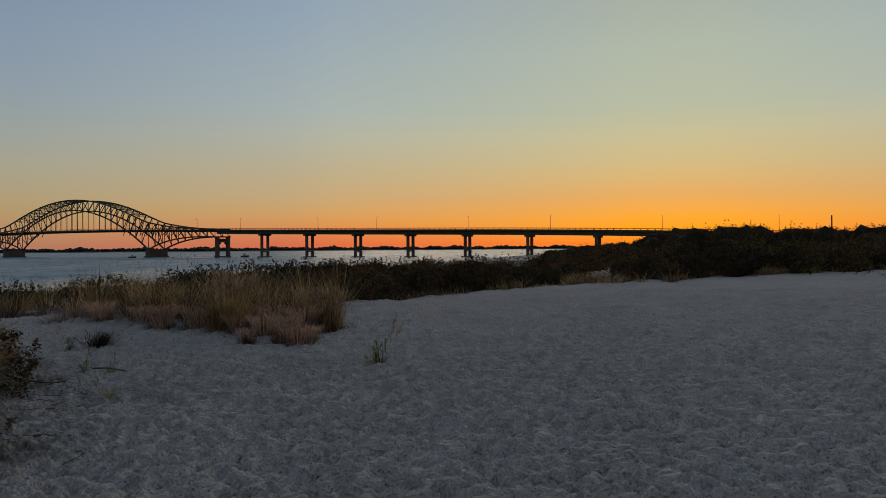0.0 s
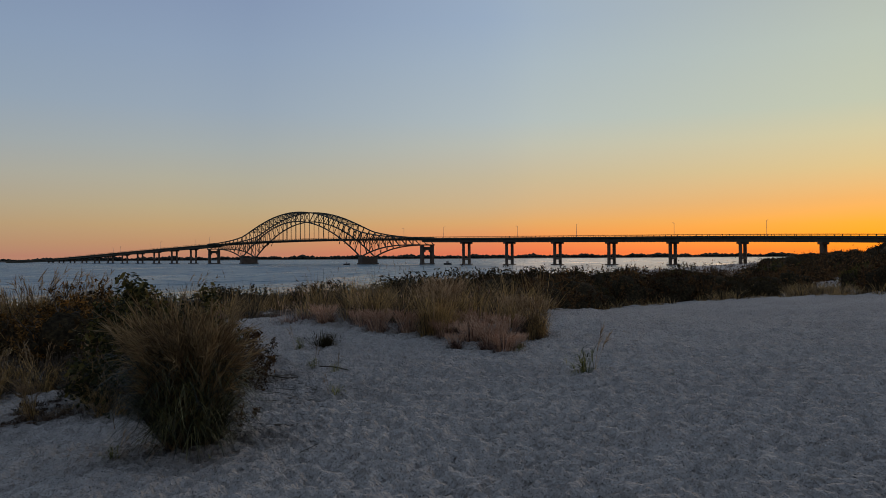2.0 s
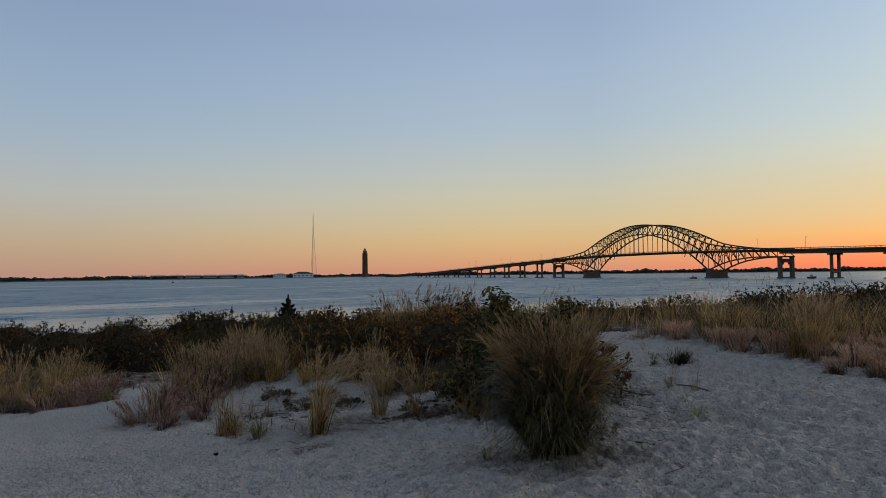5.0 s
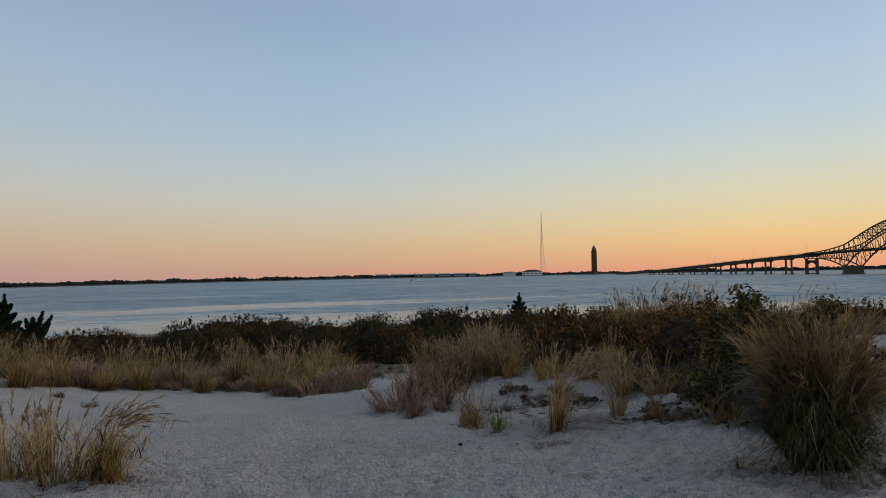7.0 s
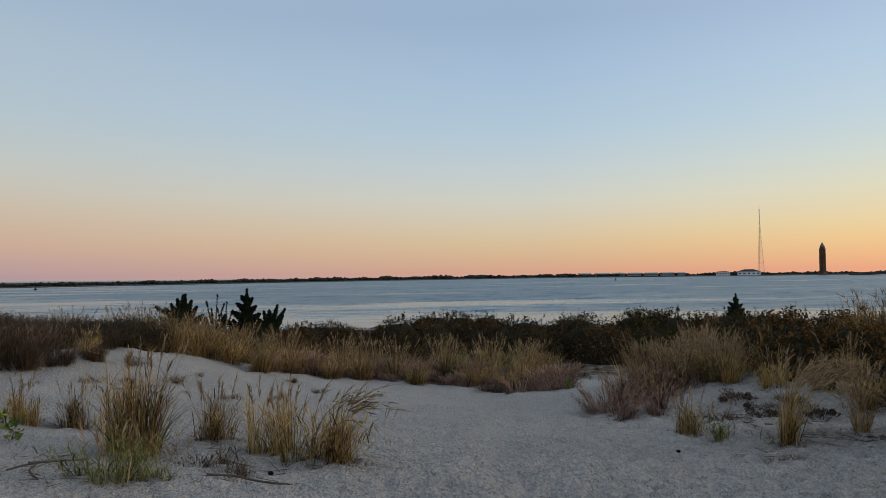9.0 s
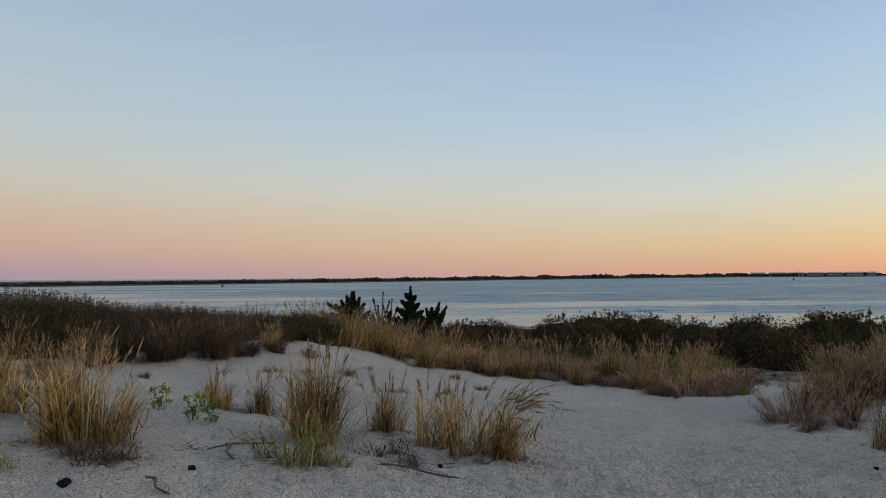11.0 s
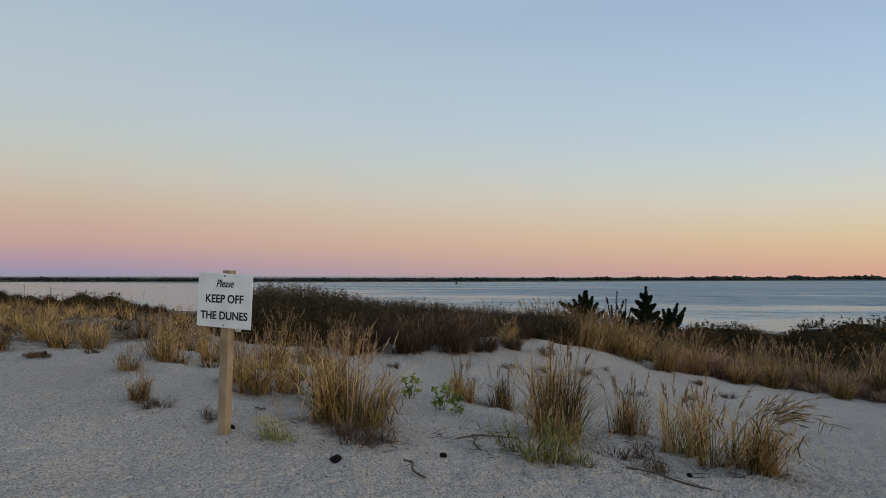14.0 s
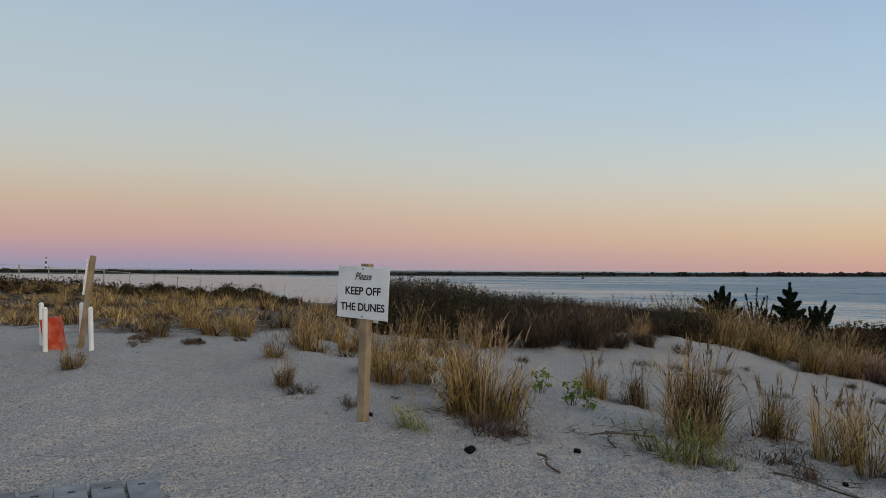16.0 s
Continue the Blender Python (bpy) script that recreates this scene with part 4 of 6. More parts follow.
def tuft_blades(rng, n, height, radius, lean=0.25, droop=0.25, width=0.005, segs=4, wind=0.0, wind_az=0.0, low=0.45, leafy=1.2):
    """Stems in a few loose bunches, each bunch leaning its own way, with narrow curling leaves coming off them."""
    bunches = max(3, int(n / 26))
    ba, br = rng.uniform(0, 2 * np.pi, bunches), radius * np.sqrt(rng.uniform(0, 1, bunches))
    bl, bh = rng.normal(0, lean * 0.5, (bunches, 2)), rng.uniform(0.78, 1.06, bunches)
    bl += 0.75 * lean * (br / radius)[:, None] * np.stack([np.cos(ba), np.sin(ba)], -1)
    g = rng.integers(0, bunches, n)
    base = np.stack([br[g] * np.cos(ba[g]) + rng.normal(0, radius * 0.22, n), br[g] * np.sin(ba[g]) + rng.normal(0, radius * 0.22, n), np.full(n, -0.03)], -1)
    ex, ey = bl[g, 0] + rng.normal(0, lean * 0.5, n) + wind * np.cos(wind_az), bl[g, 1] + rng.normal(0, lean * 0.5, n) + wind * np.sin(wind_az)
    az, ln = np.arctan2(ey, ex), np.hypot(ex, ey)
    dr = (droop * rng.exponential(1.0, n)).clip(0, 1.5)
    h = height * bh[g] * (low + (1 - low) * rng.uniform(0, 1, n) ** 0.8)
    out = [blade_arrays(rng, base, h, az, ln, dr, width * rng.uniform(0.45, 1.0, n), segs)]
    m = int(n * leafy)
    if m:
        k, s = rng.integers(0, n, m), rng.uniform(0.05, 0.85, m)
        o = h[k] * (ln[k] * s + dr[k] * s ** 2.6)
        b2 = np.stack([base[k, 0] + o * np.cos(az[k]), base[k, 1] + o * np.sin(az[k]), base[k, 2] + h[k] * (s - 0.55 * dr[k].clip(0, 1.4) * s ** 3.2)], -1)
        out.append(blade_arrays(rng, b2, height * rng.uniform(0.12, 0.38, m), az[k] + rng.normal(0, 1.3, m), rng.uniform(0.15, 0.8, m), rng.uniform(0.1, 1.1, m), width * rng.uniform(0.5, 1.2, m), 3, rng.uniform(0.1, 1.3, m)))
    return joined(out)


def plume_arrays(rng, tips, size, per=14):
    """Feathery seed heads: short hairs along the top of a stalk. tips: rows of x, y, z, az."""
    n = len(tips)
    t = rng.uniform(0, 1, (n, per))
    base = np.stack([tips[:, 0:1] + np.cos(tips[:, 3:4]) * t * size * 0.5, tips[:, 1:2] + np.sin(tips[:, 3:4]) * t * size * 0.5, tips[:, 2:3] + t * size * 0.85], -1).reshape(-1, 3)
    m = n * per
    return blade_arrays(rng, base, rng.uniform(0.2, 0.42, m) * size, np.repeat(tips[:, 3], per) + rng.normal(0, 1.0, m), rng.uniform(0.15, 0.6, m), np.full(m, 0.2), np.full(m, 0.006), 1)


def bowed_plumes(rng, base, h, az, lean, droop, fall, stalk=0.005, share=0.28, per=26, hair=0.07, width=0.006):
    """Stalks that bow over, with hairs lying along the last part of each: a seed head like a narrow feather."""
    n = len(h)
    stalks = blade_arrays(rng, base, h, az, lean, droop, np.full(n, stalk), 7, fall)
    k = np.repeat(np.arange(n), per)
    s = 1 - share * rng.uniform(0, 1, n * per)
    hk, lk, dk, fk, ak = h[k], lean[k], droop[k], fall[k], az[k]
    o, u = hk * (lk * s + dk * s ** 2.6), hk * (s - fk * s ** 3.2)
    p = np.stack([base[k, 0] + o * np.cos(ak), base[k, 1] + o * np.sin(ak), base[k, 2] + u], -1)
    do, du = lk + 2.6 * dk * s ** 1.6, 1 - 3.2 * fk * s ** 2.2
    d = np.stack([do * np.cos(ak), do * np.sin(ak), du], -1)
    d /= np.linalg.norm(d, axis=1, keepdims=True)
    d = d + rng.normal(0, 0.28, d.shape)
    e = p + d * hair * rng.uniform(0.6, 1.3, (n * per, 1)) + np.array([0, 0, -0.01])
    w = np.cross(d, rng.normal(0, 1, d.shape))
    w *= 0.5 * width / (np.linalg.norm(w, axis=1, keepdims=True) + 1e-9)
    v = np.stack([p - w, p + w, e + w * 0.3, e - w * 0.3], 1).reshape(-1, 3)
    return joined([stalks, (v, np.arange(n * per * 4).reshape(-1, 4))])


def tuft_thing(seed, height, radius, mat, n=260, plume=0, lean=0.25, droop=0.25, width=0.007, thatch=0, label="", category="grass", wind=0.0, wind_az=0.0, low=0.35, name="grass_tuft", plume_size=0.16, bow=0.0, green=0, per=22, segs=4, leafy=1.2, head=None, head_label="pale feathery seed heads"):
    rng = np.random.default_rng(seed)
    ob = new(name, quads("blades", *tuft_blades(rng, n, height, radius, lean, droop, width, segs, wind, wind_az, low, leafy), mat))
    if plume:
        a = rng.uniform(0, 2 * np.pi, plume)
        r = radius * 0.8 * np.sqrt(rng.uniform(0, 1, plume))
        h = height * rng.uniform(0.85, 1.15, plume)
        ln = np.abs(rng.normal(lean * 0.7, 0.1, plume))
        ex, ey = ln * np.cos(a) + wind * np.cos(wind_az), ln * np.sin(a) + wind * np.sin(wind_az)
        base = np.stack([r * np.cos(a), r * np.sin(a), np.full(plume, -0.02)], -1)
        aa = np.where(bow > 0, wind_az + rng.normal(0, 0.55, plume), np.arctan2(ey, ex))
        over = bow * rng.uniform(0.2, 1.3, plume) + 0.08
        p = new("plume", quads("plume", *bowed_plumes(rng, base, h * (1 + 0.15 * over), aa, np.hypot(ex, ey), over * 0.8, over * 0.55, width * 0.8, 1.2 * plume_size / height, per, plume_size * 0.42, width * 0.9), head or PLUME))
        p.parent = ob
        tagged(p, head_label)
    if green:
        a = rng.uniform(0, 2 * np.pi, green)
        r = radius * 1.1 * np.sqrt(rng.uniform(0, 1, green))
        base = np.stack([r * np.cos(a), r * np.sin(a), np.full(green, -0.02)], -1)
        p = new("leaf", quads("leaf", *blade_arrays(rng, base, height * rng.uniform(0.3, 0.75, green), a + rng.normal(0, 0.7, green), rng.uniform(0.1, 0.6, green), rng.uniform(0.1, 0.7, green), width * rng.uniform(0.9, 1.5, green), 5), GREENISH))
        p.parent = ob
        tagged(p, "yellow-green living leaves")
    if thatch:
        d = new("thatch", quads("thatch", *tuft_blades(rng, thatch, height * 0.35, radius * 1.15, 0.9, 0.5, width * 0.9, 3, leafy=0.6), DEADGRASS))
        d.parent = ob
        tagged(d, "brown dead leaves round the base")
    return tagged(ob, label, category)


def on_ground(x, y, sink=0.01):
    return float(relief(np.float64(x), np.float64(y))) - sink


def set_out(ob, spots, rng, group=""):
    """Puts a thing at the first spot (x, y, scale) and copies at the others."""
    tagged(ob, group=group)
    for i, (x, y, s) in enumerate(spots):
        m = pose(x, y, on_ground(x, y), 0, 0, rng.uniform(0, 360))
        if i == 0:
            ob.scale = (s, s, s)
            ob.matrix_basis = m @ Matrix.Diagonal((s, s, s, 1))
        else:
            c = copy_thing(ob, m)
            c.matrix_basis = m @ Matrix.Diagonal((s, s, s, 1))


def leaf_arrays(rng, centre, size, aspect=1.9, plain=False):
    """Small leaves at points, turned at random: folded, or plain pointed ones for plants far off."""
    n = len(centre)
    u = rng.normal(0, 1, (n, 3))
    u /= np.linalg.norm(u, axis=1, keepdims=True)
    w = np.cross(u, rng.normal(0, 1, (n, 3)))
    w /= np.linalg.norm(w, axis=1, keepdims=True) + 1e-9
    nn = np.cross(u, w)
    s = size * rng.uniform(0.6, 1.35, (n, 1))
    l, h = s * aspect / 2, s / 2
    if plain:
        v = np.stack([centre - u * l - w * h * 0.8, centre + u * l * 1.2, centre - u * l * 0.6 + w * h], 1).reshape(-1, 3)
        return v, np.arange(n * 3).reshape(-1, 3)
    v = np.stack([centre - u * l, centre - w * h + nn * h * 0.3, centre + u * l, centre + w * h + nn * h * 0.3], 1).reshape(-1, 3)
    return v, np.arange(n * 4).reshape(-1, 4)


def stick_arrays(a, b, r1, r2):
    """Three-sided tapering sticks from points a to points b."""
    n = len(a)
    d = b - a
    d = d / (np.linalg.norm(d, axis=1, keepdims=True) + 1e-9)
    p = np.cross(d, np.where(np.abs(d[:, 2:3]) < 0.9, np.array([[0, 0, 1.0]]), np.array([[1.0, 0, 0]])))
    p /= np.linalg.norm(p, axis=1, keepdims=True) + 1e-9
    q = np.cross(d, p)
    ring = [p, -0.5 * p + 0.866 * q, -0.5 * p - 0.866 * q]
    v = np.stack([a + k * r1[:, None] for k in ring] + [b + k * r2[:, None] for k in ring], 1).reshape(-1, 3)
    base = (np.arange(n) * 6)[:, None, None]
    f = np.array([[0, 1, 4, 3], [1, 2, 5, 4], [2, 0, 3, 5]])[None] + base
    return v, f.reshape(-1, 4)


def lumps(rng, u, amount):
    """An uneven surface: a factor for each direction u."""
    k, p = rng.normal(0, 3.2, (9, 3)), rng.uniform(0, 6.28, 9)
    k[5:] *= 2.2
    w = np.concatenate([np.full(5, 1.0), np.full(4, 0.55)])
    return 1 + amount * (np.sin(u @ k.T + p) * w).sum(1) / 2.4


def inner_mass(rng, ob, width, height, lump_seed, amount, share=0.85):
    """A solid lump for the dense inside of a thick shrub, its shade painted dark."""
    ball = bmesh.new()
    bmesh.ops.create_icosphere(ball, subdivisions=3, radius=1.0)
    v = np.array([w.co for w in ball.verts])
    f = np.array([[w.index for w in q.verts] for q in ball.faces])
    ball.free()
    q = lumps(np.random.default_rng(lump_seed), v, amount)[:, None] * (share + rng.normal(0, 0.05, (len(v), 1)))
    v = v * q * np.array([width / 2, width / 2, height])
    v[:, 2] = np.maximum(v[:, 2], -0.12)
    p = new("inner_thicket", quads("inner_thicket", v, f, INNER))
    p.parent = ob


def shrub_thing(seed, width, height, leaf_mat, leaves=2600, size=0.034, clumps=26, label="", upright=0.0, name="shrub", twigs=30, gaps=0.03, plain=True, solid=0.0, reach=1.08, uneven=0.17, fringe=(0.76, 0.98)):
    """A shrub: stems from the root to leaf clumps, leaves in clumps and over a dome with an uneven outline."""
    rng = np.random.default_rng(seed)
    a = rng.uniform(0, 2 * np.pi, clumps)
    el = np.arcsin(rng.uniform(0.05, 1, clumps))
    q = rng.uniform(0.55, reach, clumps)
    c = np.stack([np.cos(a) * np.cos(el) * q * width / 2, np.sin(a) * np.cos(el) * q * width / 2, 0.1 * height + np.sin(el) * q * height * 0.9], -1)
    root = np.stack([rng.normal(0, width * 0.06, clumps), rng.normal(0, width * 0.06, clumps), np.full(clumps, -0.08)], -1)
    knee = root + (c - root) * 0.5 + rng.normal(0, width * 0.04, (clumps, 3))
    r = np.full(clumps, 0.006 + 0.006 * width)
    sticks = [stick_arrays(root, knee, r, r * 0.7), stick_arrays(knee, c, r * 0.7, r * 0.3)]
    ta = rng.integers(0, clumps, twigs)
    tip = c[ta] + rng.normal(0, width * 0.06, (twigs, 3)) + np.array([0, 0, height * (0.08 + upright)])
    sticks.append(stick_arrays(c[ta], tip, np.full(twigs, 0.004), np.full(twigs, 0.0015)))
    ob = new(name, quads("stems", *joined(sticks), BARK))
    spread = rng.uniform(0.08, 0.19, clumps) * (0.35 if solid > 0.5 else 1.0)
    k = rng.integers(0, clumps, leaves)
    ball = rng.normal(0, 1, (leaves, 3))
    ball *= 1.55 * rng.uniform(0, 1, (leaves, 1)) ** 0.4 / np.linalg.norm(ball, axis=1, keepdims=True)
    p = c[k] + ball * spread[k, None] * np.array([width, width, height * 1.1]) * 0.75
    # sprigs that stand out from the dome, each set with leaves
    ns = max(12, leaves // 8)
    u = rng.normal(0, 1, (ns, 3))
    u /= np.linalg.norm(u, axis=1, keepdims=True)
    u[:, 2] = np.abs(u[:, 2])
    u0 = u * lumps(np.random.default_rng(seed + 500), u, uneven)[:, None] * (fringe[0] - 0.02)
    out = u * 0.7 + np.array([0, 0, 0.5]) + rng.normal(0, 0.25, (ns, 3))
    out *= ((fringe[1] - fringe[0]) * rng.uniform(0.25, 0.9, ns))[:, None]
    ks = rng.integers(0, ns, leaves)
    shell = (u0[ks] + out[ks] * rng.uniform(0, 1, (leaves, 1)) ** 0.9 + rng.normal(0, 0.016, (leaves, 3))) * np.array([width / 2, width / 2, height])
    p = np.where(rng.uniform(0, 1, (leaves, 1)) < solid, shell, p)
    on_twig = rng.uniform(0, 1, leaves) < gaps
    j = rng.integers(0, twigs, leaves)
    t = rng.uniform(0, 1, (leaves, 1))
    p = np.where(on_twig[:, None], c[ta[j]] * (1 - t) + tip[j] * t + rng.normal(0, size * 0.5, (leaves, 3)), p)
    p[:, 2] = np.maximum(p[:, 2], 0.02)
    f = new("foliage", quads("foliage", *leaf_arrays(rng, p, size, 1.9, plain), leaf_mat))
    f.parent = ob
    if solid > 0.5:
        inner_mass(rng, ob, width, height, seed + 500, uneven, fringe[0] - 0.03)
    return tagged(ob, label, "shrub")


def heath_thing(seed, width, height, label, n=420, m=4600, dense=False):
    """A twiggy shrub of thin upright shoots with small leaves, closed like a cushion or thin and open."""
    rng = np.random.default_rng(seed)
    a, q = rng.uniform(0, 2 * np.pi, n), np.sqrt(rng.uniform(0, 1, n))
    root = np.stack([np.cos(a) * q * width * 0.3, np.sin(a) * q * width * 0.3, np.full(n, -0.05)], -1)
    h = height * np.sqrt(1.02 - 0.8 * q ** 2) * (rng.uniform(0.84, 1.06, n) + 0.12 * rng.uniform(0, 1, n) ** 6 if dense else rng.uniform(0.5, 1.12, n))
    tip = np.stack([np.cos(a) * q * width * 0.52 + rng.normal(0, 0.05, n), np.sin(a) * q * width * 0.52 + rng.normal(0, 0.05, n), h], -1)
    mid = root * 0.45 + tip * 0.55 + rng.normal(0, 0.04, (n, 3))
    sticks = [stick_arrays(root, mid, np.full(n, 0.006), np.full(n, 0.004)), stick_arrays(mid, tip, np.full(n, 0.004), np.full(n, 0.0015))]
    ob = new("heath_shrub", quads("stems", *joined(sticks), HEATH))
    k, t = rng.integers(0, n, m), rng.uniform(-0.7 if dense else 0.0, 1.0, (m, 1))
    p = mid[k] * (1 - t) + tip[k] * t + rng.normal(0, 0.024, (m, 3))
    f = new("foliage", quads("foliage", *leaf_arrays(rng, p, 0.019, 3.2, True), HEATH if seed % 2 else HEATHLEAF))
    f.parent = ob
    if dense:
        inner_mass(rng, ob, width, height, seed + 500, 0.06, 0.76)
    return tagged(ob, label, "shrub")


def cedar_thing(seed, limbs, label, leaf=0.017):
    """A young red cedar of upswept plumes of needles. limbs: rows of side, depth, top, girth and the height where it leaves the trunk."""
    rng = np.random.default_rng(seed)
    sticks, pts = [], []
    for side, deep, top, girth, start in limbs:
        w = np.linspace(0, 1, 6)
        reach = np.stack([deep * w ** 0.85, side * w ** 0.85, start + (top - start) * w ** 1.1], -1)
        for q in range(5):
            r = 0.012 * (1.05 - w[q:q + 1])
            sticks.append(stick_arrays(reach[q:q + 1], reach[q + 1:q + 2], r + 0.002, r))
        n = int(80 + 12000 * girth)
        t = rng.uniform(0, 1.03, n) ** 0.8
        c = np.stack([np.interp(t, w, reach[:, q]) for q in range(3)], -1)
        ph = rng.uniform(0, 6.3)
        body = girth * (1.03 - np.clip(t, 0, 1)) ** 0.72 * (0.85 + 0.15 * np.sin(t * 15 + ph))
        off = rng.normal(0, 1, (n, 3))
        off *= rng.uniform(0.2, 1, (n, 1)) ** 0.5 / np.linalg.norm(off, axis=1, keepdims=True)
        pts.append(c + off * body[:, None] * np.array([1, 1, 1.25]))
    ob = new("cedar_tree", quads("trunk", *joined(sticks), BARK))
    f = new("crown", quads("crown", *leaf_arrays(rng, np.concatenate(pts), leaf, 2.4, True), CEDAR))
    f.parent = ob
    return tagged(ob, label, "tree")


def field(name, seed, outline, density, height, mat, label, lean=0.25, droop=0.25, width=0.006, clump=0.55, segs=2, plume=0.0, per=80, head=None):
    """A stretch of grass: tufts at random in an outline on the ground, their blades joined in one mesh."""
    rng = np.random.default_rng(seed)
    o = np.array(outline, float)
    lo, hi = o.min(0), o.max(0)
    area = (hi - lo).prod()
    pts = rng.uniform(lo, hi, (int(area * density), 2))
    pts = pts[inside(*pts.T, outline)]
    patch = np.sin(pts[:, 0] * 1.7 + 2 * np.sin(pts[:, 1] * 0.9 + seed)) * np.sin(pts[:, 1] * 1.4 + seed * 1.7 + np.sin(pts[:, 0] * 0.8))
    keep = patch + rng.normal(0, 0.5, len(pts)) > -clump
    pts, patch = pts[keep], patch[keep]
    n = len(pts) * per
    k = np.repeat(np.arange(len(pts)), per)
    spread = (0.03 + 0.06 * rng.uniform(0, 1, len(pts))) * (0.5 + height)
    off = rng.normal(0, 1, (n, 2)) * spread[k, None]
    xy = pts[k] + off
    base = np.column_stack([xy, relief(xy[:, 0], xy[:, 1]) - 0.03])
    th = height * (0.75 + 0.2 * patch + 0.28 * rng.normal(0, 1, len(pts))).clip(0.3, 1.4)
    h = th[k] * rng.uniform(0.3, 1.0, n)
    az = np.arctan2(off[:, 1], off[:, 0]) + rng.normal(0, 0.6, n)
    edge = np.hypot(off[:, 0], off[:, 1]) / spread[k]
    ln, dr = np.abs(rng.normal(lean, lean * 0.5, n)) * (0.35 + 0.6 * edge), np.abs(rng.normal(droop, droop * 0.7, n))
    pieces = [blade_arrays(rng, base, h, az, ln, dr, width * rng.uniform(0.6, 1.4, n), segs)]
    tagged(new(name, quads(name, *joined(pieces), mat)), label, "grass", kind="stuff")
    if plume:
        kk = rng.choice(len(pts), int(len(pts) * plume), replace=False)
        kk = np.repeat(kk, 3)
        pxy = pts[kk] + rng.normal(0, 0.1, (len(kk), 2))
        a = rng.uniform(0, 6.28, len(kk))
        z0 = relief(pxy[:, 0], pxy[:, 1])
        hh = th[kk] * rng.uniform(0.85, 1.2, len(kk))
        st = blade_arrays(rng, np.column_stack([pxy, z0]), hh, a, np.full(len(kk), 0.12), np.zeros(len(kk)), np.full(len(kk), 0.006), 2)
        tips = np.column_stack([pxy[:, 0] + 0.12 * hh * np.cos(a), pxy[:, 1] + 0.12 * hh * np.sin(a), z0 + hh * 0.92, a])
        tagged(new("grass_seed_heads", quads("grass_seed_heads", *joined([st, plume_arrays(rng, tips, 0.16, 9)]), head or PLUME)), "pale seed heads above the dune grass", "grass", kind="stuff")


def scrub(name, seed, sector, count, size, height, mat, label, leaf=0.066, per=110):
    """Low scrub far down the beach: many leafy domes joined in one mesh. sector: bearings and distances."""
    rng = np.random.default_rng(seed)
    a0, a1, d0, d1 = sector
    az, d = np.radians(rng.uniform(a0, a1, count)), np.sqrt(rng.uniform(d0 * d0, d1 * d1, count))
    x, y = -np.sin(az) * d, np.cos(az) * d
    w, h = size * rng.uniform(0.6, 1.4, count), height * rng.uniform(0.55, 1.25, count)
    k = np.repeat(np.arange(count), per)
    n = len(k)
    u = rng.normal(0, 1, (n, 3))
    u /= np.linalg.norm(u, axis=1, keepdims=True)
    u[:, 2] = np.abs(u[:, 2])
    u *= rng.uniform(0.5, 1.0, (n, 1)) ** 0.6
    p = np.stack([x[k] + u[:, 0] * w[k] / 2, y[k] + u[:, 1] * w[k] / 2, np.zeros(n)], -1)
    p[:, 2] = relief(p[:, 0], p[:, 1]) + u[:, 2] * h[k]
    tagged(new(name, quads(name, *leaf_arrays(rng, p, leaf, 1.7, True), mat)), label, "scrub", kind="stuff")


def grit(name, seed, count, sizes, mat, label, sector=(-33, 148), far=11.5):
    """Shell bits and pebbles strewn over the sand near the path: small uneven chips joined in one mesh."""
    rng = np.random.default_rng(seed)
    az, d = np.radians(rng.uniform(*sector, count)), np.sqrt(rng.uniform(2.8 ** 2, far ** 2, count))
    x, y = -np.sin(az) * d, np.cos(az) * d
    z = relief(x, y) + ripple(x, y)
    s = rng.uniform(*sizes, count)
    a = rng.uniform(0, 6.28, count)
    v = []
    for q, up in ((0, 0), (1.5, 0), (3.1, 0), (4.6, 0), (0.4, 1), (1.9, 1), (3.5, 1), (5.0, 1)):
        rr = s * (0.5 if not up else 0.32) * rng.uniform(0.7, 1.2, count)
        v.append(np.stack([x + rr * np.cos(a + q), y + rr * np.sin(a + q), z - 0.004 + up * s * 0.45 + 0.0 * a], -1))
    v = np.stack(v, 1).reshape(-1, 3)
    f = (np.array([[4, 5, 6, 7], [0, 1, 5, 4], [1, 2, 6, 5], [2, 3, 7, 6], [3, 0, 4, 7]])[None] + (np.arange(count) * 8)[:, None, None]).reshape(-1, 4)
    tagged(new(name, quads(name, v, f, mat)), label, "pebbles", kind="stuff")


def twig_litter(seed, x, y, radius, n=16):
    """A flat scatter of dry roots and twigs on the sand."""
    r = np.random.default_rng(seed)
    a, q, t = r.uniform(0, 6.28, n), radius * np.sqrt(r.uniform(0, 1, n)), r.uniform(0, 6.28, n)
    size = radius * r.uniform(0.3, 0.9, n)
    p = np.stack([q * np.cos(a), q * np.sin(a), r.uniform(0.02, 0.042, n)], -1)
    e = p + np.stack([np.cos(t) * size, np.sin(t) * size, r.uniform(-0.01, 0.05, n)], -1)
    w = np.full(n, 0.004)
    ob = new("twig_litter", quads("twig_litter", *stick_arrays(p, e, w, w * 0.4), BARK))
    ob.matrix_basis = pose(x, y, on_ground(x, y, 0.0))
    tagged(ob, "scatter of thin dry twigs and roots on the sand", "twigs", "dry twig litter")

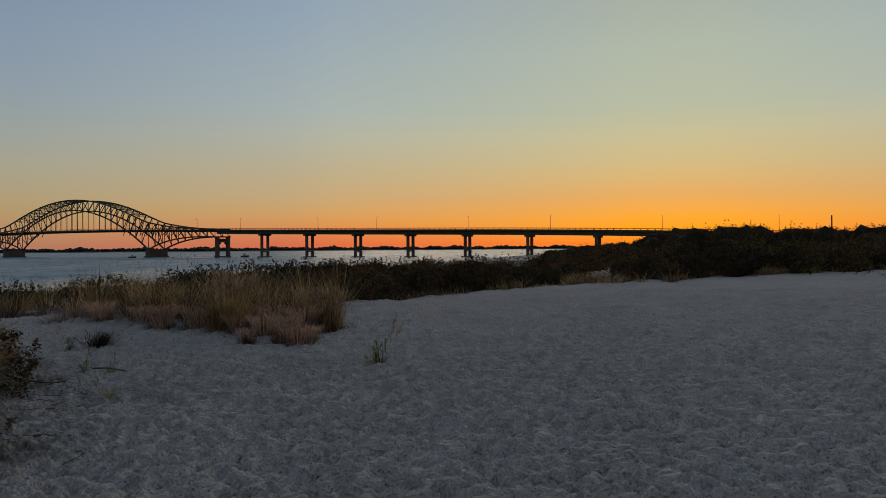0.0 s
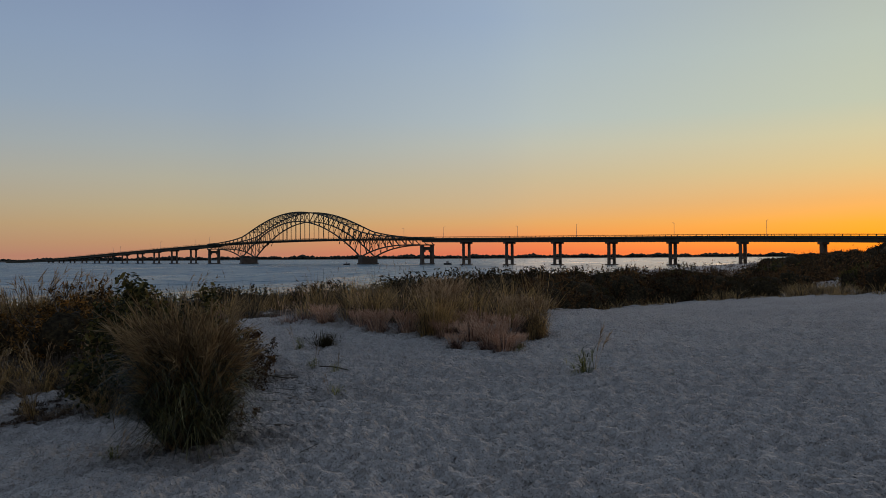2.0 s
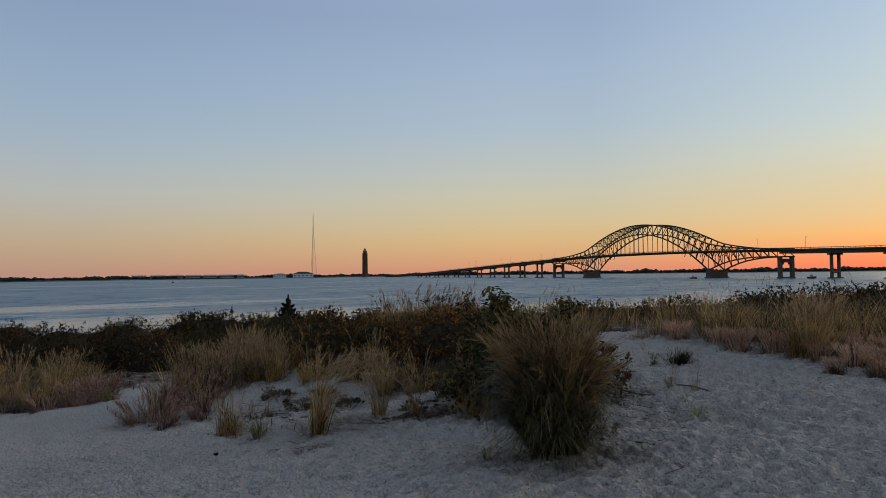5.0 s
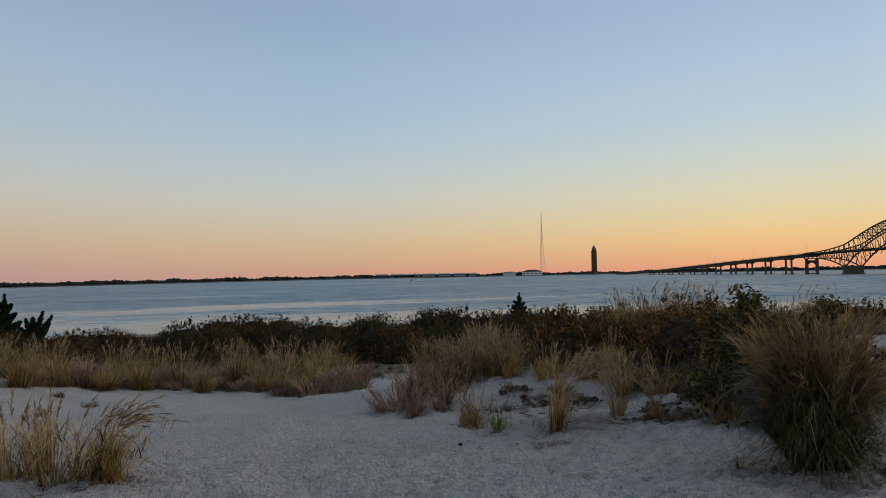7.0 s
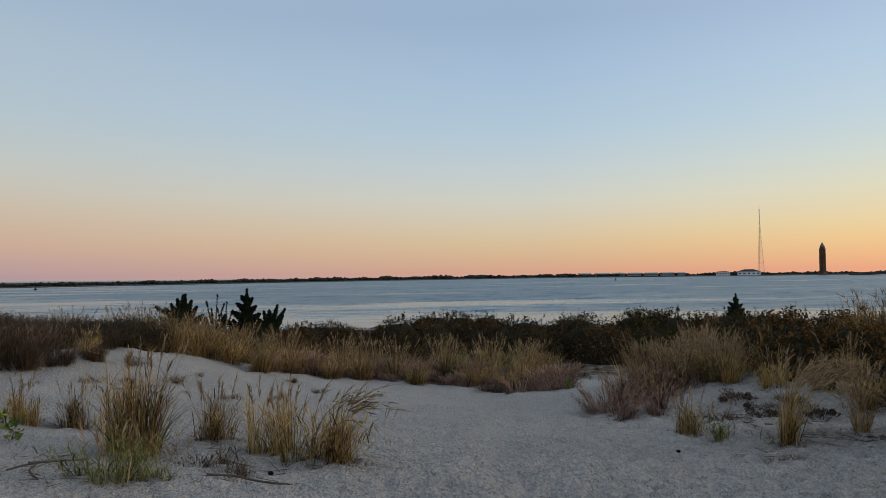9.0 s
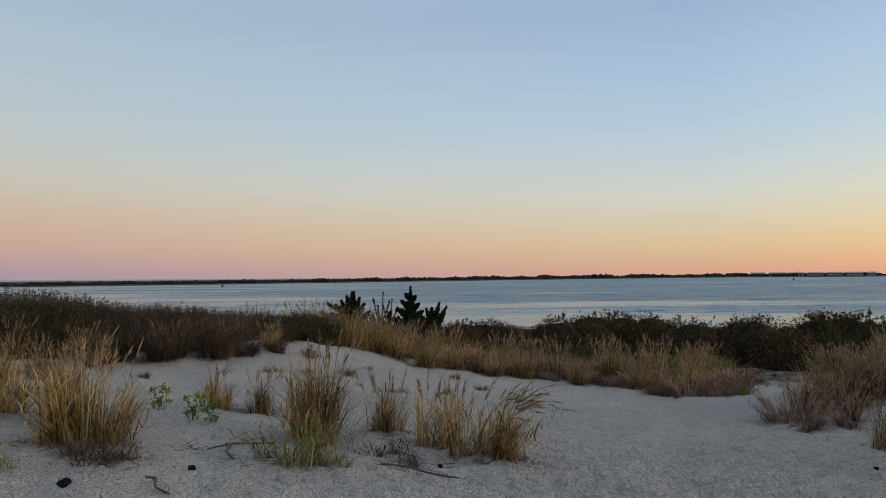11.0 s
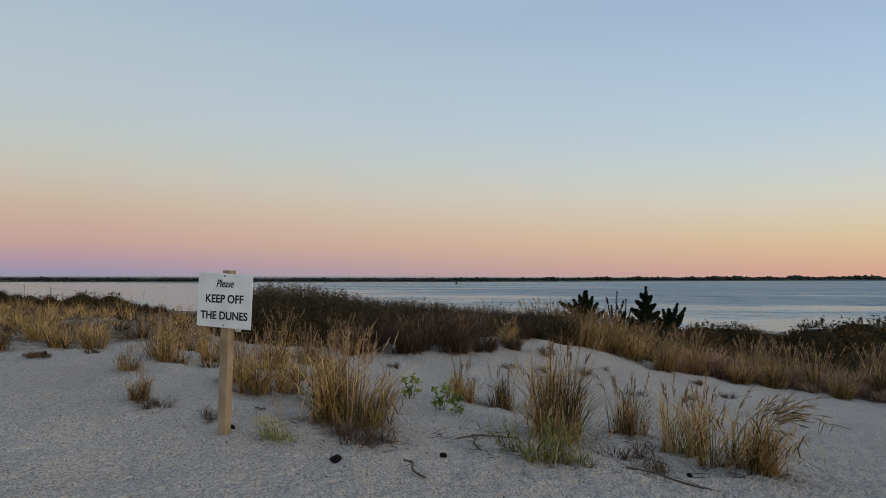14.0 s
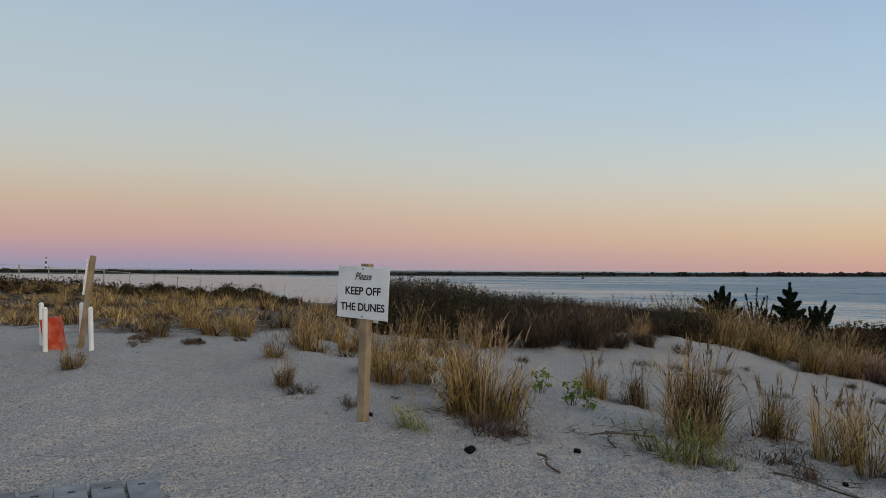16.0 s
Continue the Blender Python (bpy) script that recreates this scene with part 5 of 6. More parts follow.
# ---- planting ----
def plant_all():
    rng = np.random.default_rng(3)
    T = tuft_thing
    # the great clump beside the trodden sand
    clump = T(1, 1.2, 0.14, CLUMP, 420, 0, 0.12, 0.16, 0.0075, 120, "big dense clump of tall straw-brown beach grass on the sand", low=0.45, wind=0.04, wind_az=3.6, leafy=2.2)
    g = np.random.default_rng(2)
    n = 420
    a, q = g.uniform(0, 2 * np.pi, n), 0.17 * np.sqrt(g.uniform(0, 1, n))
    base = np.stack([q * np.cos(a), q * np.sin(a), np.full(n, -0.03)], -1)
    ln = 0.13 * q / 0.17 * g.uniform(0.4, 1.4, n)
    sweep = g.uniform(0.0, 0.05, n)
    ex, ey = ln * np.cos(a) + sweep * np.cos(3.6), ln * np.sin(a) + sweep * np.sin(3.6)
    heads = bowed_plumes(g, base, g.uniform(0.72, 1.36, n), np.arctan2(ey, ex), np.hypot(ex, ey), g.uniform(0.03, 0.25, n), g.uniform(0.04, 0.3, n), 0.006, 0.32, 30, 0.1, 0.007)
    ob = new("plume", quads("plume", *heads, BROWNPLUME))
    ob.parent = clump
    tagged(ob, "brown feathery seed heads sweeping to one side")
    n = 2100
    a, zz = g.uniform(0, 2 * np.pi, n), 0.04 + 0.66 * g.uniform(0, 1, n)
    q = (0.14 + 0.2 * np.sin(np.pi * zz / 0.8)) * np.sqrt(g.uniform(0.3, 1, n))
    base = np.stack([q * np.cos(a) - 0.1 * zz, q * np.sin(a) - 0.05 * zz, zz], -1)
    leaf = blade_arrays(g, base, g.uniform(0.2, 0.42, n), a + g.normal(0, 0.9, n), g.uniform(0.35, 0.85, n), g.uniform(0.2, 0.7, n), g.uniform(0.005, 0.012, n), 6, g.uniform(0.4, 1.35, n))
    leaf[0][:, 2] = np.maximum(leaf[0][:, 2], 0.0)
    ob = new("drooping_leaf", quads("drooping_leaf", *leaf, LEAF))
    ob.parent = clump
    tagged(ob, "long dark green leaves drooping over")
    set_out(clump, [(-3.5, 4.93, 1.0)], rng)
    clump.matrix_basis = pose(-3.5, 4.93, on_ground(-3.5, 4.93))
    set_out(T(18, 0.12, 0.16, GREENISH, 160, 0, 1.0, 0.4, 0.006, 0, "thin yellow-green grass mat at the clump's foot"), [(-3.2, 4.95, 1.0), (-3.05, 5.2, 0.8), (-3.3, 4.75, 0.7)], rng, "grass mats")
    # golden tufts beside the path
    def fixed(ob, x, y):
        ob.matrix_basis = pose(x, y, on_ground(x, y))
        return ob

    fixed(T(3, 0.78, 0.2, GOLD, 210, 30, 0.16, 0.5, 0.009, 60, "golden beach grass tuft with seed heads bowing to one side", wind=0.03, wind_az=1.4, bow=0.6, plume_size=0.17, leafy=3.4, per=14, head=BROWNPLUME, head_label="rust-gold seed heads bowing over"), -6.95, 0.37)
    set_out(T(4, 0.74, 0.1, GOLD, 40, 5, 0.1, 0.15, 0.0085, 30, "thin golden grass stalks on the dune edge", low=0.6, green=16, leafy=3.0), [(-7.74, -0.2, 1.0), (-7.7, -0.02, 0.9), (-7.85, 0.08, 1.0), (-7.1, 0.1, 0.85)], rng, "sparse stalks beside the path")
    set_out(T(5, 1.08, 0.19, GOLD, 240, 12, 0.09, 0.16, 0.009, 50, "upright green-gold beach grass tuft", green=90, leafy=2.6, low=0.5), [(-7.6, -1.3, 1.0)], rng)
    set_out(T(6, 0.46, 0.17, GREENISH, 60, 4, 0.3, 0.35, 0.0085, 40, "low yellow-green grass tuft on sand", leafy=2.6), [(-6.1, -1.25, 1.1), (-6.35, -0.9, 0.9), (-6.6, -1.4, 1.0), (-5.56, -3.17, 0.8), (-7.15, 4.55, 0.9)], rng, "green grass tufts")
    set_out(T(7, 0.7, 0.17, STRAW, 230, 8, 0.1, 0.2, 0.008, 90, "upright straw-coloured grass tuft with brown base", leafy=2.0), [(-8.4, -0.63, 1.0), (-9.1, -2.62, 0.8), (-9.3, -2.2, 0.75), (-6.12, -5.05, 0.5), (-7.4, 4.38, 0.75)], rng, "straw grass tufts")
    set_out(T(8, 0.26, 0.13, DEADGRASS, 130, 0, 0.7, 0.4, 0.0075, 80, "low purple-brown dead grass tuft"), [(-5.85, -2.8, 1.4), (-6.0, -2.65, 1.0), (-7.03, -0.63, 1.25), (-5.92, -4.15, 0.7), (-7.8, 5.1, 1.2), (-5.83, 4.25, 0.7), (-6.0, -4.75, 0.8), (-12.8, -2.7, 0.9), (-13.2, -2.2, 0.7), (-11.2, -1.9, 0.6), (-6.6, -0.35, 0.9), (-12.6, -0.6, 0.9), (-13.4, 0.2, 0.7), (-13.5, -4.5, 1.1), (-12.2, -3.4, 0.8), (-14.6, -2.4, 1.2), (-13.7, -1.5, 1.0), (-12.7, -5.7, 1.2), (-11.6, -4.4, 0.7), (-14.9, -4.6, 1.2), (-11.2, -6.1, 0.9), (-14.8, 1.0, 0.8), (-16.3, 0.6, 0.8), (-14.5, -1.2, 0.8)], rng, "dead grass tufts")
    set_out(T(9, 0.84, 0.25, GOLD, 400, 34, 0.13, 0.2, 0.0085, 110, "wide golden beach grass clump beside the sign", green=110, leafy=2.2, per=14), [(-6.45, -3.02, 1.0)], rng)
    set_out(T(10, 0.78, 0.19, GOLD, 210, 14, 0.17, 0.25, 0.009, 70, "tall straw-brown beach grass tuft on the dune", leafy=2.2, per=12), [(-7.25, -4.5, 0.8), (-7.6, -4.25, 0.65), (-8.22, -6.26, 0.72), (-7.66, -8.38, 0.55), (-8.3, -8.0, 0.5), (-7.64, -4.91, 0.6), (-7.11, -5.97, 0.45), (-8.84, -7.89, 0.6), (-9.1, -6.16, 0.7), (-9.3, -5.36, 0.8), (-10.5, -5.4, 0.8), (-5.5, -7.3, 0.42), (-7.3, -3.6, 0.7), (-8.9, -4.4, 0.75), (-9.9, -7.0, 0.7), (-10.8, -8.1, 0.8), (-9.2, -9.2, 0.6), (-7.6, 7.0, 0.75), (-8.4, 7.1, 0.7), (-9.2, 6.9, 0.75), (-10.1, 6.6, 0.8), (-8.7, 7.7, 0.9), (-7.0, 7.0, 0.75), (-10.9, 7.4, 0.9), (-9.9, 7.5, 0.9), (-11.8, 7.6, 0.9), (-6.02, 6.88, 0.9), (-5.75, 6.6, 0.75), (-5.2, 6.1, 0.6)], rng, "grass tufts on the dunes")
    set_out(T(11, 0.9, 0.1, GOLD, 130, 46, 0.15, 0.2, 0.008, 70, "pale plumed grass tuft leaning on the dune slope", wind=0.1, wind_az=2.6, bow=0.25), [(-6.4, 4.8, 1.0), (-6.5, 5.75, 0.62), (-6.0, 5.9, 0.5), (-7.3, 6.6, 0.7)], rng, "pale plumed tufts")
    set_out(T(12, 0.46, 0.09, GREENISH, 26, 2, 0.22, 0.2, 0.008, 10, "sparse yellow-green grass sprig in bare sand", low=0.5, leafy=4.5), [(-0.71, 8.25, 1.15), (-1.7, 9.7, 0.6), (-3.18, 6.88, 0.55), (-4.19, 8.53, 0.62), (-3.95, 4.6, 0.5), (-3.74, 8.24, 0.55), (-5.1, 9.9, 0.7)], rng, "sparse sprigs in the sand")
    set_out(T(13, 0.46, 0.18, BAY, 300, 0, 0.4, 0.4, 0.011, 30, "dark green rush tuft on the sand bank"), [(-4.76, 10.0, 0.82)], rng)
    set_out(T(14, 0.38, 0.15, RUSSET, 240, 90, 0.5, 0.35, 0.011, 70, "fluffy pinkish-brown little bluestem tuft", plume_size=0.12, head=FLUFF, head_label="pinkish fluffy seed heads", per=12, low=0.2), [(-1.95, 9.75, 0.72), (-2.2, 10.05, 0.8), (-2.25, 10.45, 0.85), (-2.6, 10.6, 0.8), (-2.75, 10.2, 0.55), (-1.85, 10.15, 0.6), (-3.1, 10.9, 0.8), (-4.4, 11.4, 0.95), (-4.8, 11.7, 0.8), (-2.6, 11.2, 0.9), (-3.0, 11.6, 0.9), (-3.8, 11.3, 1.0), (-2.1, 11.0, 0.9), (-5.6, 11.9, 0.9)], rng, "bluestem tufts on the bank")
    set_out(T(20, 0.4, 0.17, RUSSET, 170, 18, 0.42, 0.35, 0.011, 40, "low russet grass tuft leaning out from the mound", wind=0.25, wind_az=3.9, head=DIMFLUFF, per=10), [(-9.42, 4.4, 1.0), (-9.1, 4.5, 0.9), (-9.7, 4.65, 1.1), (-10.1, 4.95, 1.1), (-10.5, 5.35, 1.2), (-8.94, 4.87, 0.6), (-13.5, 5.3, 0.8), (-13.9, 4.8, 0.9), (-9.9, 5.4, 1.2), (-10.9, 5.9, 1.3), (-9.3, 5.2, 0.9)], rng, "russet tufts at the mound's foot")
    set_out(T(15, 0.85, 0.28, STRAW, 700, 70, 0.2, 0.2, 0.01, 90, "tall straw grass clump on a sand bank"), [(-3.3, 11.2, 1.0), (-1.75, 11.2, 0.7), (-3.4, 12.1, 0.9), (-2.2, 11.9, 0.6), (-10.3, 6.0, 0.75), (-10.9, 6.7, 0.8), (-10.0, 6.7, 0.75), (-11.6, 6.3, 0.8), (-11.7, 7.4, 0.9)], rng, "tall clumps on the bank")
    # tufts along the dune crest and the far side of the path
    g = np.random.default_rng(12)
    crest, hem = [], []
    for i in range(44):
        az = g.uniform(67, 99)
        front = np.interp(az, (63, 66.6, 70, 75, 80, 90, 94, 99), (15.0, 16.0, 18.3, 19.4, 20.6, 19.2, 19.0, 18.2))
        d = front - 0.6 + 6.5 * g.uniform() ** 1.3
        crest.append((-math.sin(radians(az)) * d, math.cos(radians(az)) * d, 0.5 + 0.65 * g.uniform()))
    for i in range(56):
        az = g.uniform(67.5, 91)
        d = np.interp(az, (62, 66.6, 70, 75, 80, 90, 94, 99), (13.6, 15.4, 17.6, 18.8, 19.8, 18.2, 18.6, 18.0)) - 0.9 + g.exponential(1.0)
        hem.append((-math.sin(radians(az)) * d, math.cos(radians(az)) * d, 0.45 + 0.9 * g.uniform() ** 1.5))
    crest += [(-18.2, -1.4, 0.8), (-19.4, -2.6, 0.7), (-17.6, -1.0, 0.55), (-20.2, -1.7, 1.0), (-20.0, -3.4, 1.0), (-18.9, -4.3, 0.9), (-19.8, -5.0, 0.9), (-17.7, -3.6, 0.6), (-18.8, -0.5, 0.9), (-13.9, -4.9, 0.6), (-14.4, -4.1, 0.55), (-14.9, -3.2, 0.55), (-13.3, -6.1, 0.65), (-13.1, -7.2, 0.7), (-13.4, -8.0, 0.6), (-12.6, -5.6, 0.5)]
    set_out(T(19, 0.9, 0.2, GREENISH, 170, 8, 0.2, 0.2, 0.016, 20, "yellow-green beach grass tuft among straw-brown grass", low=0.45, per=8, segs=3, leafy=0.8), crest[:44:3], g, "yellow-green tufts beside the path")
    crest = [c for i, c in enumerate(crest) if i % 3 or i >= 44]
    set_out(T(16, 1.0, 0.2, STRAW, 190, 30, 0.28, 0.2, 0.017, 30, "straw-brown beach grass tuft on the dune crest", low=0.4, per=9, segs=3, leafy=0.7), crest, g, "tufts beside the path")
    set_out(T(17, 0.42, 0.17, RUSSET, 150, 70, 0.5, 0.3, 0.016, 25, "fluffy russet bluestem tuft at the path edge", plume_size=0.13, head=DIMFLUFF, head_label="pinkish fluffy seed heads", per=8, segs=3, leafy=0.6), hem, g, "bluestem tufts beside the path")
    set_out(T(21, 0.85, 0.3, DEADGRASS, 420, 0, 0.55, 0.22, 0.012, 60, "bushy dark brown dead grass spreading like a fountain", low=0.5, segs=3, leafy=1.4), [(-13.6, -3.95, 0.95), (-13.3, -4.7, 1.0), (-14.2, -4.6, 1.1), (-13.9, -3.4, 0.6), (-14.5, -3.0, 0.5), (-14.3, -5.3, 1.15), (-15.1, -4.0, 0.9), (-13.1, -5.5, 0.95), (-15.4, -5.0, 1.1), (-16.3, -3.1, 0.7), (-16.9, -2.4, 0.75), (-16.0, -4.2, 0.9)], g, "brown dead grass bushes")
    set_out(T(22, 0.95, 0.26, GOLD, 300, 30, 0.4, 0.25, 0.014, 70, "ochre beach grass clump spreading like a fountain", low=0.45, per=8, segs=3, leafy=0.9, head=BROWNPLUME), [(-17.2, -1.9, 0.95), (-17.4, -0.8, 0.9), (-17.7, -1.3, 1.0), (-17.1, -0.1, 0.75), (-18.3, 0.6, 0.95), (-18.4, 1.6, 0.7), (-18.9, 2.4, 0.8), (-17.9, 3.6, 0.7), (-18.6, -2.7, 1.05), (-17.3, 4.9, 0.7), (-16.0, 5.3, 0.65)], g, "ochre grass clumps on the crest")
    for i, (x, y, q) in enumerate(((-7.4, -1.6, 0.35), (-6.9, -2.1, 0.3), (-6.3, -1.7, 0.3), (-6.4, -0.4, 0.35), (-6.75, 0.15, 0.3), (-7.6, -0.9, 0.35), (-6.1, -3.4, 0.3), (-5.9, -2.5, 0.25), (-7.0, 4.9, 0.35), (-6.3, 5.3, 0.4), (-5.8, 5.6, 0.4), (-7.4, 5.5, 0.45), (-6.0, 4.4, 0.3), (-4.3, 8.0, 0.4), (-3.6, 7.0, 0.3), (-2.9, 5.5, 0.4), (-3.48, 6.53, 0.35), (-3.2, 5.95, 0.3), (-2.8, 5.1, 0.3), (-3.9, 7.7, 0.35), (-6.9, -3.3, 0.35), (-12.5, -2.4, 0.5), (-8.3, 5.6, 0.5))):
        twig_litter(90 + i, x, y, q)

    # grass fields
    F = field
    F("dune_grass", 21, [(-1.6, 12.0), (-2.2, 17.5), (-9, 20), (-13, 16), (-10.5, 12.3), (-6.5, 12.4), (-4.6, 12.0)], 3.6, 0.85, STRAW, "straw-brown dune grass on the bank", plume=0.4, width=0.011, lean=0.3)
    F("bluestem", 22, [(-1.6, 11.2), (-2.0, 13.5), (-6, 13.2), (-10, 12.2), (-7.5, 11.6), (-4.2, 11.3)], 4, 0.36, RUSSET, "pinkish-brown bluestem along the bank edge", plume=0.6, width=0.009, lean=0.45, head=FLUFF)
    F("dune_grass", 23, PATH_SIDE, 0.8, 0.85, STRAW, "straw-brown dune grass beside the path", plume=0.3, width=0.015, clump=0.3, lean=0.32, per=90)
    F("dry_undergrowth", 32, PATH_SIDE, 2.6, 0.32, DEADGRASS, "dense brown dry undergrowth beside the path", width=0.016, clump=0.9, per=46, lean=0.5)
    F("bluestem", 24, [(-13.9, 5.1), (-15.4, 4.6), (-17.4, 4.2), (-18.8, 2.8), (-19.4, 1.2), (-20.8, 1.2), (-20.3, 3.4), (-18, 6), (-15.2, 6.1)], 2.4, 0.36, RUSSET, "pinkish-brown bluestem along the path edge", plume=0.5, clump=0.5, width=0.013, lean=0.45, head=DIMFLUFF)
    F("dune_grass", 25, [(-9.9, 4.7), (-11.5, 5.7), (-14, 7.5), (-16, 9), (-16, 11.5), (-12, 12), (-9, 9.3), (-8.6, 7.4), (-9.2, 6.2)], 3.2, 0.8, STRAW, "straw-brown dune grass on the mound", plume=0.3, width=0.011, lean=0.32)
    F("dry_undergrowth", 33, [(-9.9, 7.6), (-8.6, 8.4), (-6.8, 8.0), (-4.9, 8.4), (-8.5, 10.5), (-14, 12.5), (-17, 11.5), (-15.5, 8.4), (-12, 6.9)], 3, 0.3, DEADGRASS, "brown dry undergrowth on the mound", width=0.01, clump=0.3, lean=0.5)
    F("bluestem", 26, [(-9.0, 5.3), (-9.6, 7), (-9, 9), (-12.5, 7.6), (-10.8, 5.2)], 3, 0.4, RUSSET, "brown bluestem on the mound's slope", plume=0.3, clump=0.25, width=0.01, lean=0.4, head=FLUFF)
    F("dune_grass", 27, BACK_DUNE, 0.55, 0.62, GOLD, "golden-brown dune grass behind the sign", plume=0.3, width=0.016, lean=0.32, per=50)
    F("bluestem", 28, BACK_DUNE, 2.4, 0.36, GOLD, "low golden grass on the back dune", clump=0.35, width=0.013, lean=0.45, per=42)
    F("dry_undergrowth", 34, BACK_DUNE, 2.2, 0.26, DEADGRASS, "brown dry undergrowth on the back dune", width=0.02, clump=0.8, lean=0.55, per=30)
    F("dry_undergrowth", 35, BEHIND_PATH, 1.8, 0.34, DEADGRASS, "brown dry grass between the path and the shrubs", width=0.02, clump=0.9, lean=0.5, per=30)
    F("dune_grass", 29, [(-8.2, -4.6), (-7.7, -6.4), (-9.5, -8), (-12, -7), (-10.5, -4.8)], 2, 0.5, STRAW, "loose straw grass round the sign dune", clump=0.0, plume=0.3, width=0.009, lean=0.35)
    F("dune_grass", 30, [(3, 26.5), (0, 25.6), (-3, 24), (-6, 25), (2, 31), (10, 33), (20, 38), (30, 46), (30, 41), (20, 34), (12.3, 31), (8.7, 27.4)], 5.5, 0.5, STRAW, "brown beach grass and litter before the thicket", clump=0.6, width=0.018, lean=0.5, per=36)

    # shrubs of the back dunes
    dark = "dark green-brown bayberry shrub"
    S = shrub_thing
    kinds = [S(31, 2.0, 1.0, BAY, 2400, 0.03, 16, dark, solid=1.0, gaps=0.0, reach=0.85, twigs=6), S(32, 2.4, 1.0, BAY, 2400, 0.03, 16, dark, solid=1.0, gaps=0.0, reach=0.85, twigs=6), S(33, 1.9, 1.0, UMBER, 2400, 0.03, 16, "dark umber-brown dune shrub", solid=1.0, gaps=0.0, reach=0.85, twigs=6), S(30, 1.8, 1.0, OLIVE, 2400, 0.03, 16, "olive yellow-green bayberry shrub", solid=1.0, gaps=0.0, reach=0.9)]
    kinds += [S(34, 1.8, 1.0, RUST, 2700, 0.027, 28, "russet autumn-leaved shrub on the dune", solid=0.85, fringe=(0.72, 0.98)), S(35, 1.4, 0.75, RUST, 2500, 0.027, 22, "orange-brown autumn shrub on the dune", solid=0.85, fringe=(0.72, 0.98))]
    spots = {i: [] for i in range(6)}
    r = np.random.default_rng(8)

    def scatter(pick, n, u0, u1, d0, d1, s0, s1, tops=(0.84, 1.12)):
        for _ in range(n):
            az, d = r.uniform(u0, u1), math.sqrt(r.uniform(d0 * d0, d1 * d1))
            if az < 4:
                d = max(d, np.interp(az, (-31, -27, -22, -18, -9, 2), (42, 38.5, 35.5, 31, 29, 28)))
            x, y = -math.sin(radians(az)) * d, math.cos(radians(az)) * d
            spots[pick[r.integers(len(pick))]].append((x, y, float(np.clip(room(x, y) * r.uniform(*tops), s0, s1))))

    scatter((0, 1, 2, 2, 2, 3), 62, 54, 91, 26, 38, 0.7, 1.9)     # seaward of the grass
    scatter((0, 1, 2), 12, 86, 102, 27, 36, 0.4, 1.5)
    scatter((0, 1, 2, 3), 18, 42, 56, 20, 38, 0.6, 1.7)
    scatter((0, 1, 2), 30, 8, 40, 22, 33, 0.7, 1.75)      # behind the bank
    scatter((0, 1, 2, 2), 34, -5, 16, 24, 42, 0.7, 1.9)
    scatter((0, 2, 2, 3), 46, -34, -2, 31, 55, 0.7, 2.0, (0.5, 0.95))   # thicket to the sunset side
    scatter((2, 2, 0, 3), 26, -20, 6, 24.5, 36, 0.6, 1.5, (0.45, 0.9))
    scatter((0, 0, 1, 2), 26, 127, 149, 34, 50, 0.3, 1.4, (0.85, 1.12))
    spots[4] += [(-9.5, 8.6, 0.85), (-10.6, 9.2, 1.0), (-11.8, 9.6, 0.9), (-8.6, 9.3, 0.9), (-7.6, 9.2, 0.9)]
    spots[5] += [(-7.9, 8.4, 0.9), (-9.6, 7.9, 0.75), (-9.0, 9.9, 1.0), (-10.4, 8.2, 0.8)]
    spots[2] += [(-6.9, 9.6, 0.7), (-8.0, 10.4, 0.7), (-12.6, 9.0, 0.7), (-9.6, 8.9, 0.7)]
    spots[3] += [(-6.1, 9.0, 0.7), (-10.0, 10.4, 0.8), (-13.2, 10.2, 0.8)]
    spots[0] += [(-28.6, -0.9, 0.9), (-28.8, -2.0, 1.0), (-28.4, -2.9, 0.9), (-28.5, 0.4, 0.8)]
    for k, tall in ((4, 1.0), (5, 0.75)):
        spots[k] = [(x, y, max(0.55, min(1.3, room(x, y) / tall * r.uniform(0.88, 1.08)))) for x, y, q in spots[k]]
    spots[5] += [(-6.6, 8.2, 0.6), (-7.5, 8.4, 0.6), (-8.4, 8.6, 0.55), (-11.2, 8.6, 0.7)]
    for k, ob in enumerate(kinds):
        set_out(ob, spots[k], r, "shrubs on the back dunes")
    set_out(S(36, 0.95, 1.0, VINE, 3600, 0.027, 30, "leafy green shrub with yellowing leaves behind the grass clump", upright=0.06, plain=False, gaps=0.1, solid=0.3), [(x, y, room(x, y) * k) for x, y, k in ((-5.05, 6.5, 0.96), (-5.5, 7.0, 0.97), (-4.55, 6.35, 0.85), (-5.0, 7.0, 0.95))], r, "leafy green shrubs")
    set_out(S(37, 0.8, 0.75, UMBER, 700, 0.03, 16, "brown-leaved vine beside the grass clump", gaps=0.2), [(-3.55, 5.7, 0.45), (-4.6, 7.6, 0.9), (-4.83, 8.17, 0.8), (-4.4, 7.3, 0.6)], r, "brown vines")
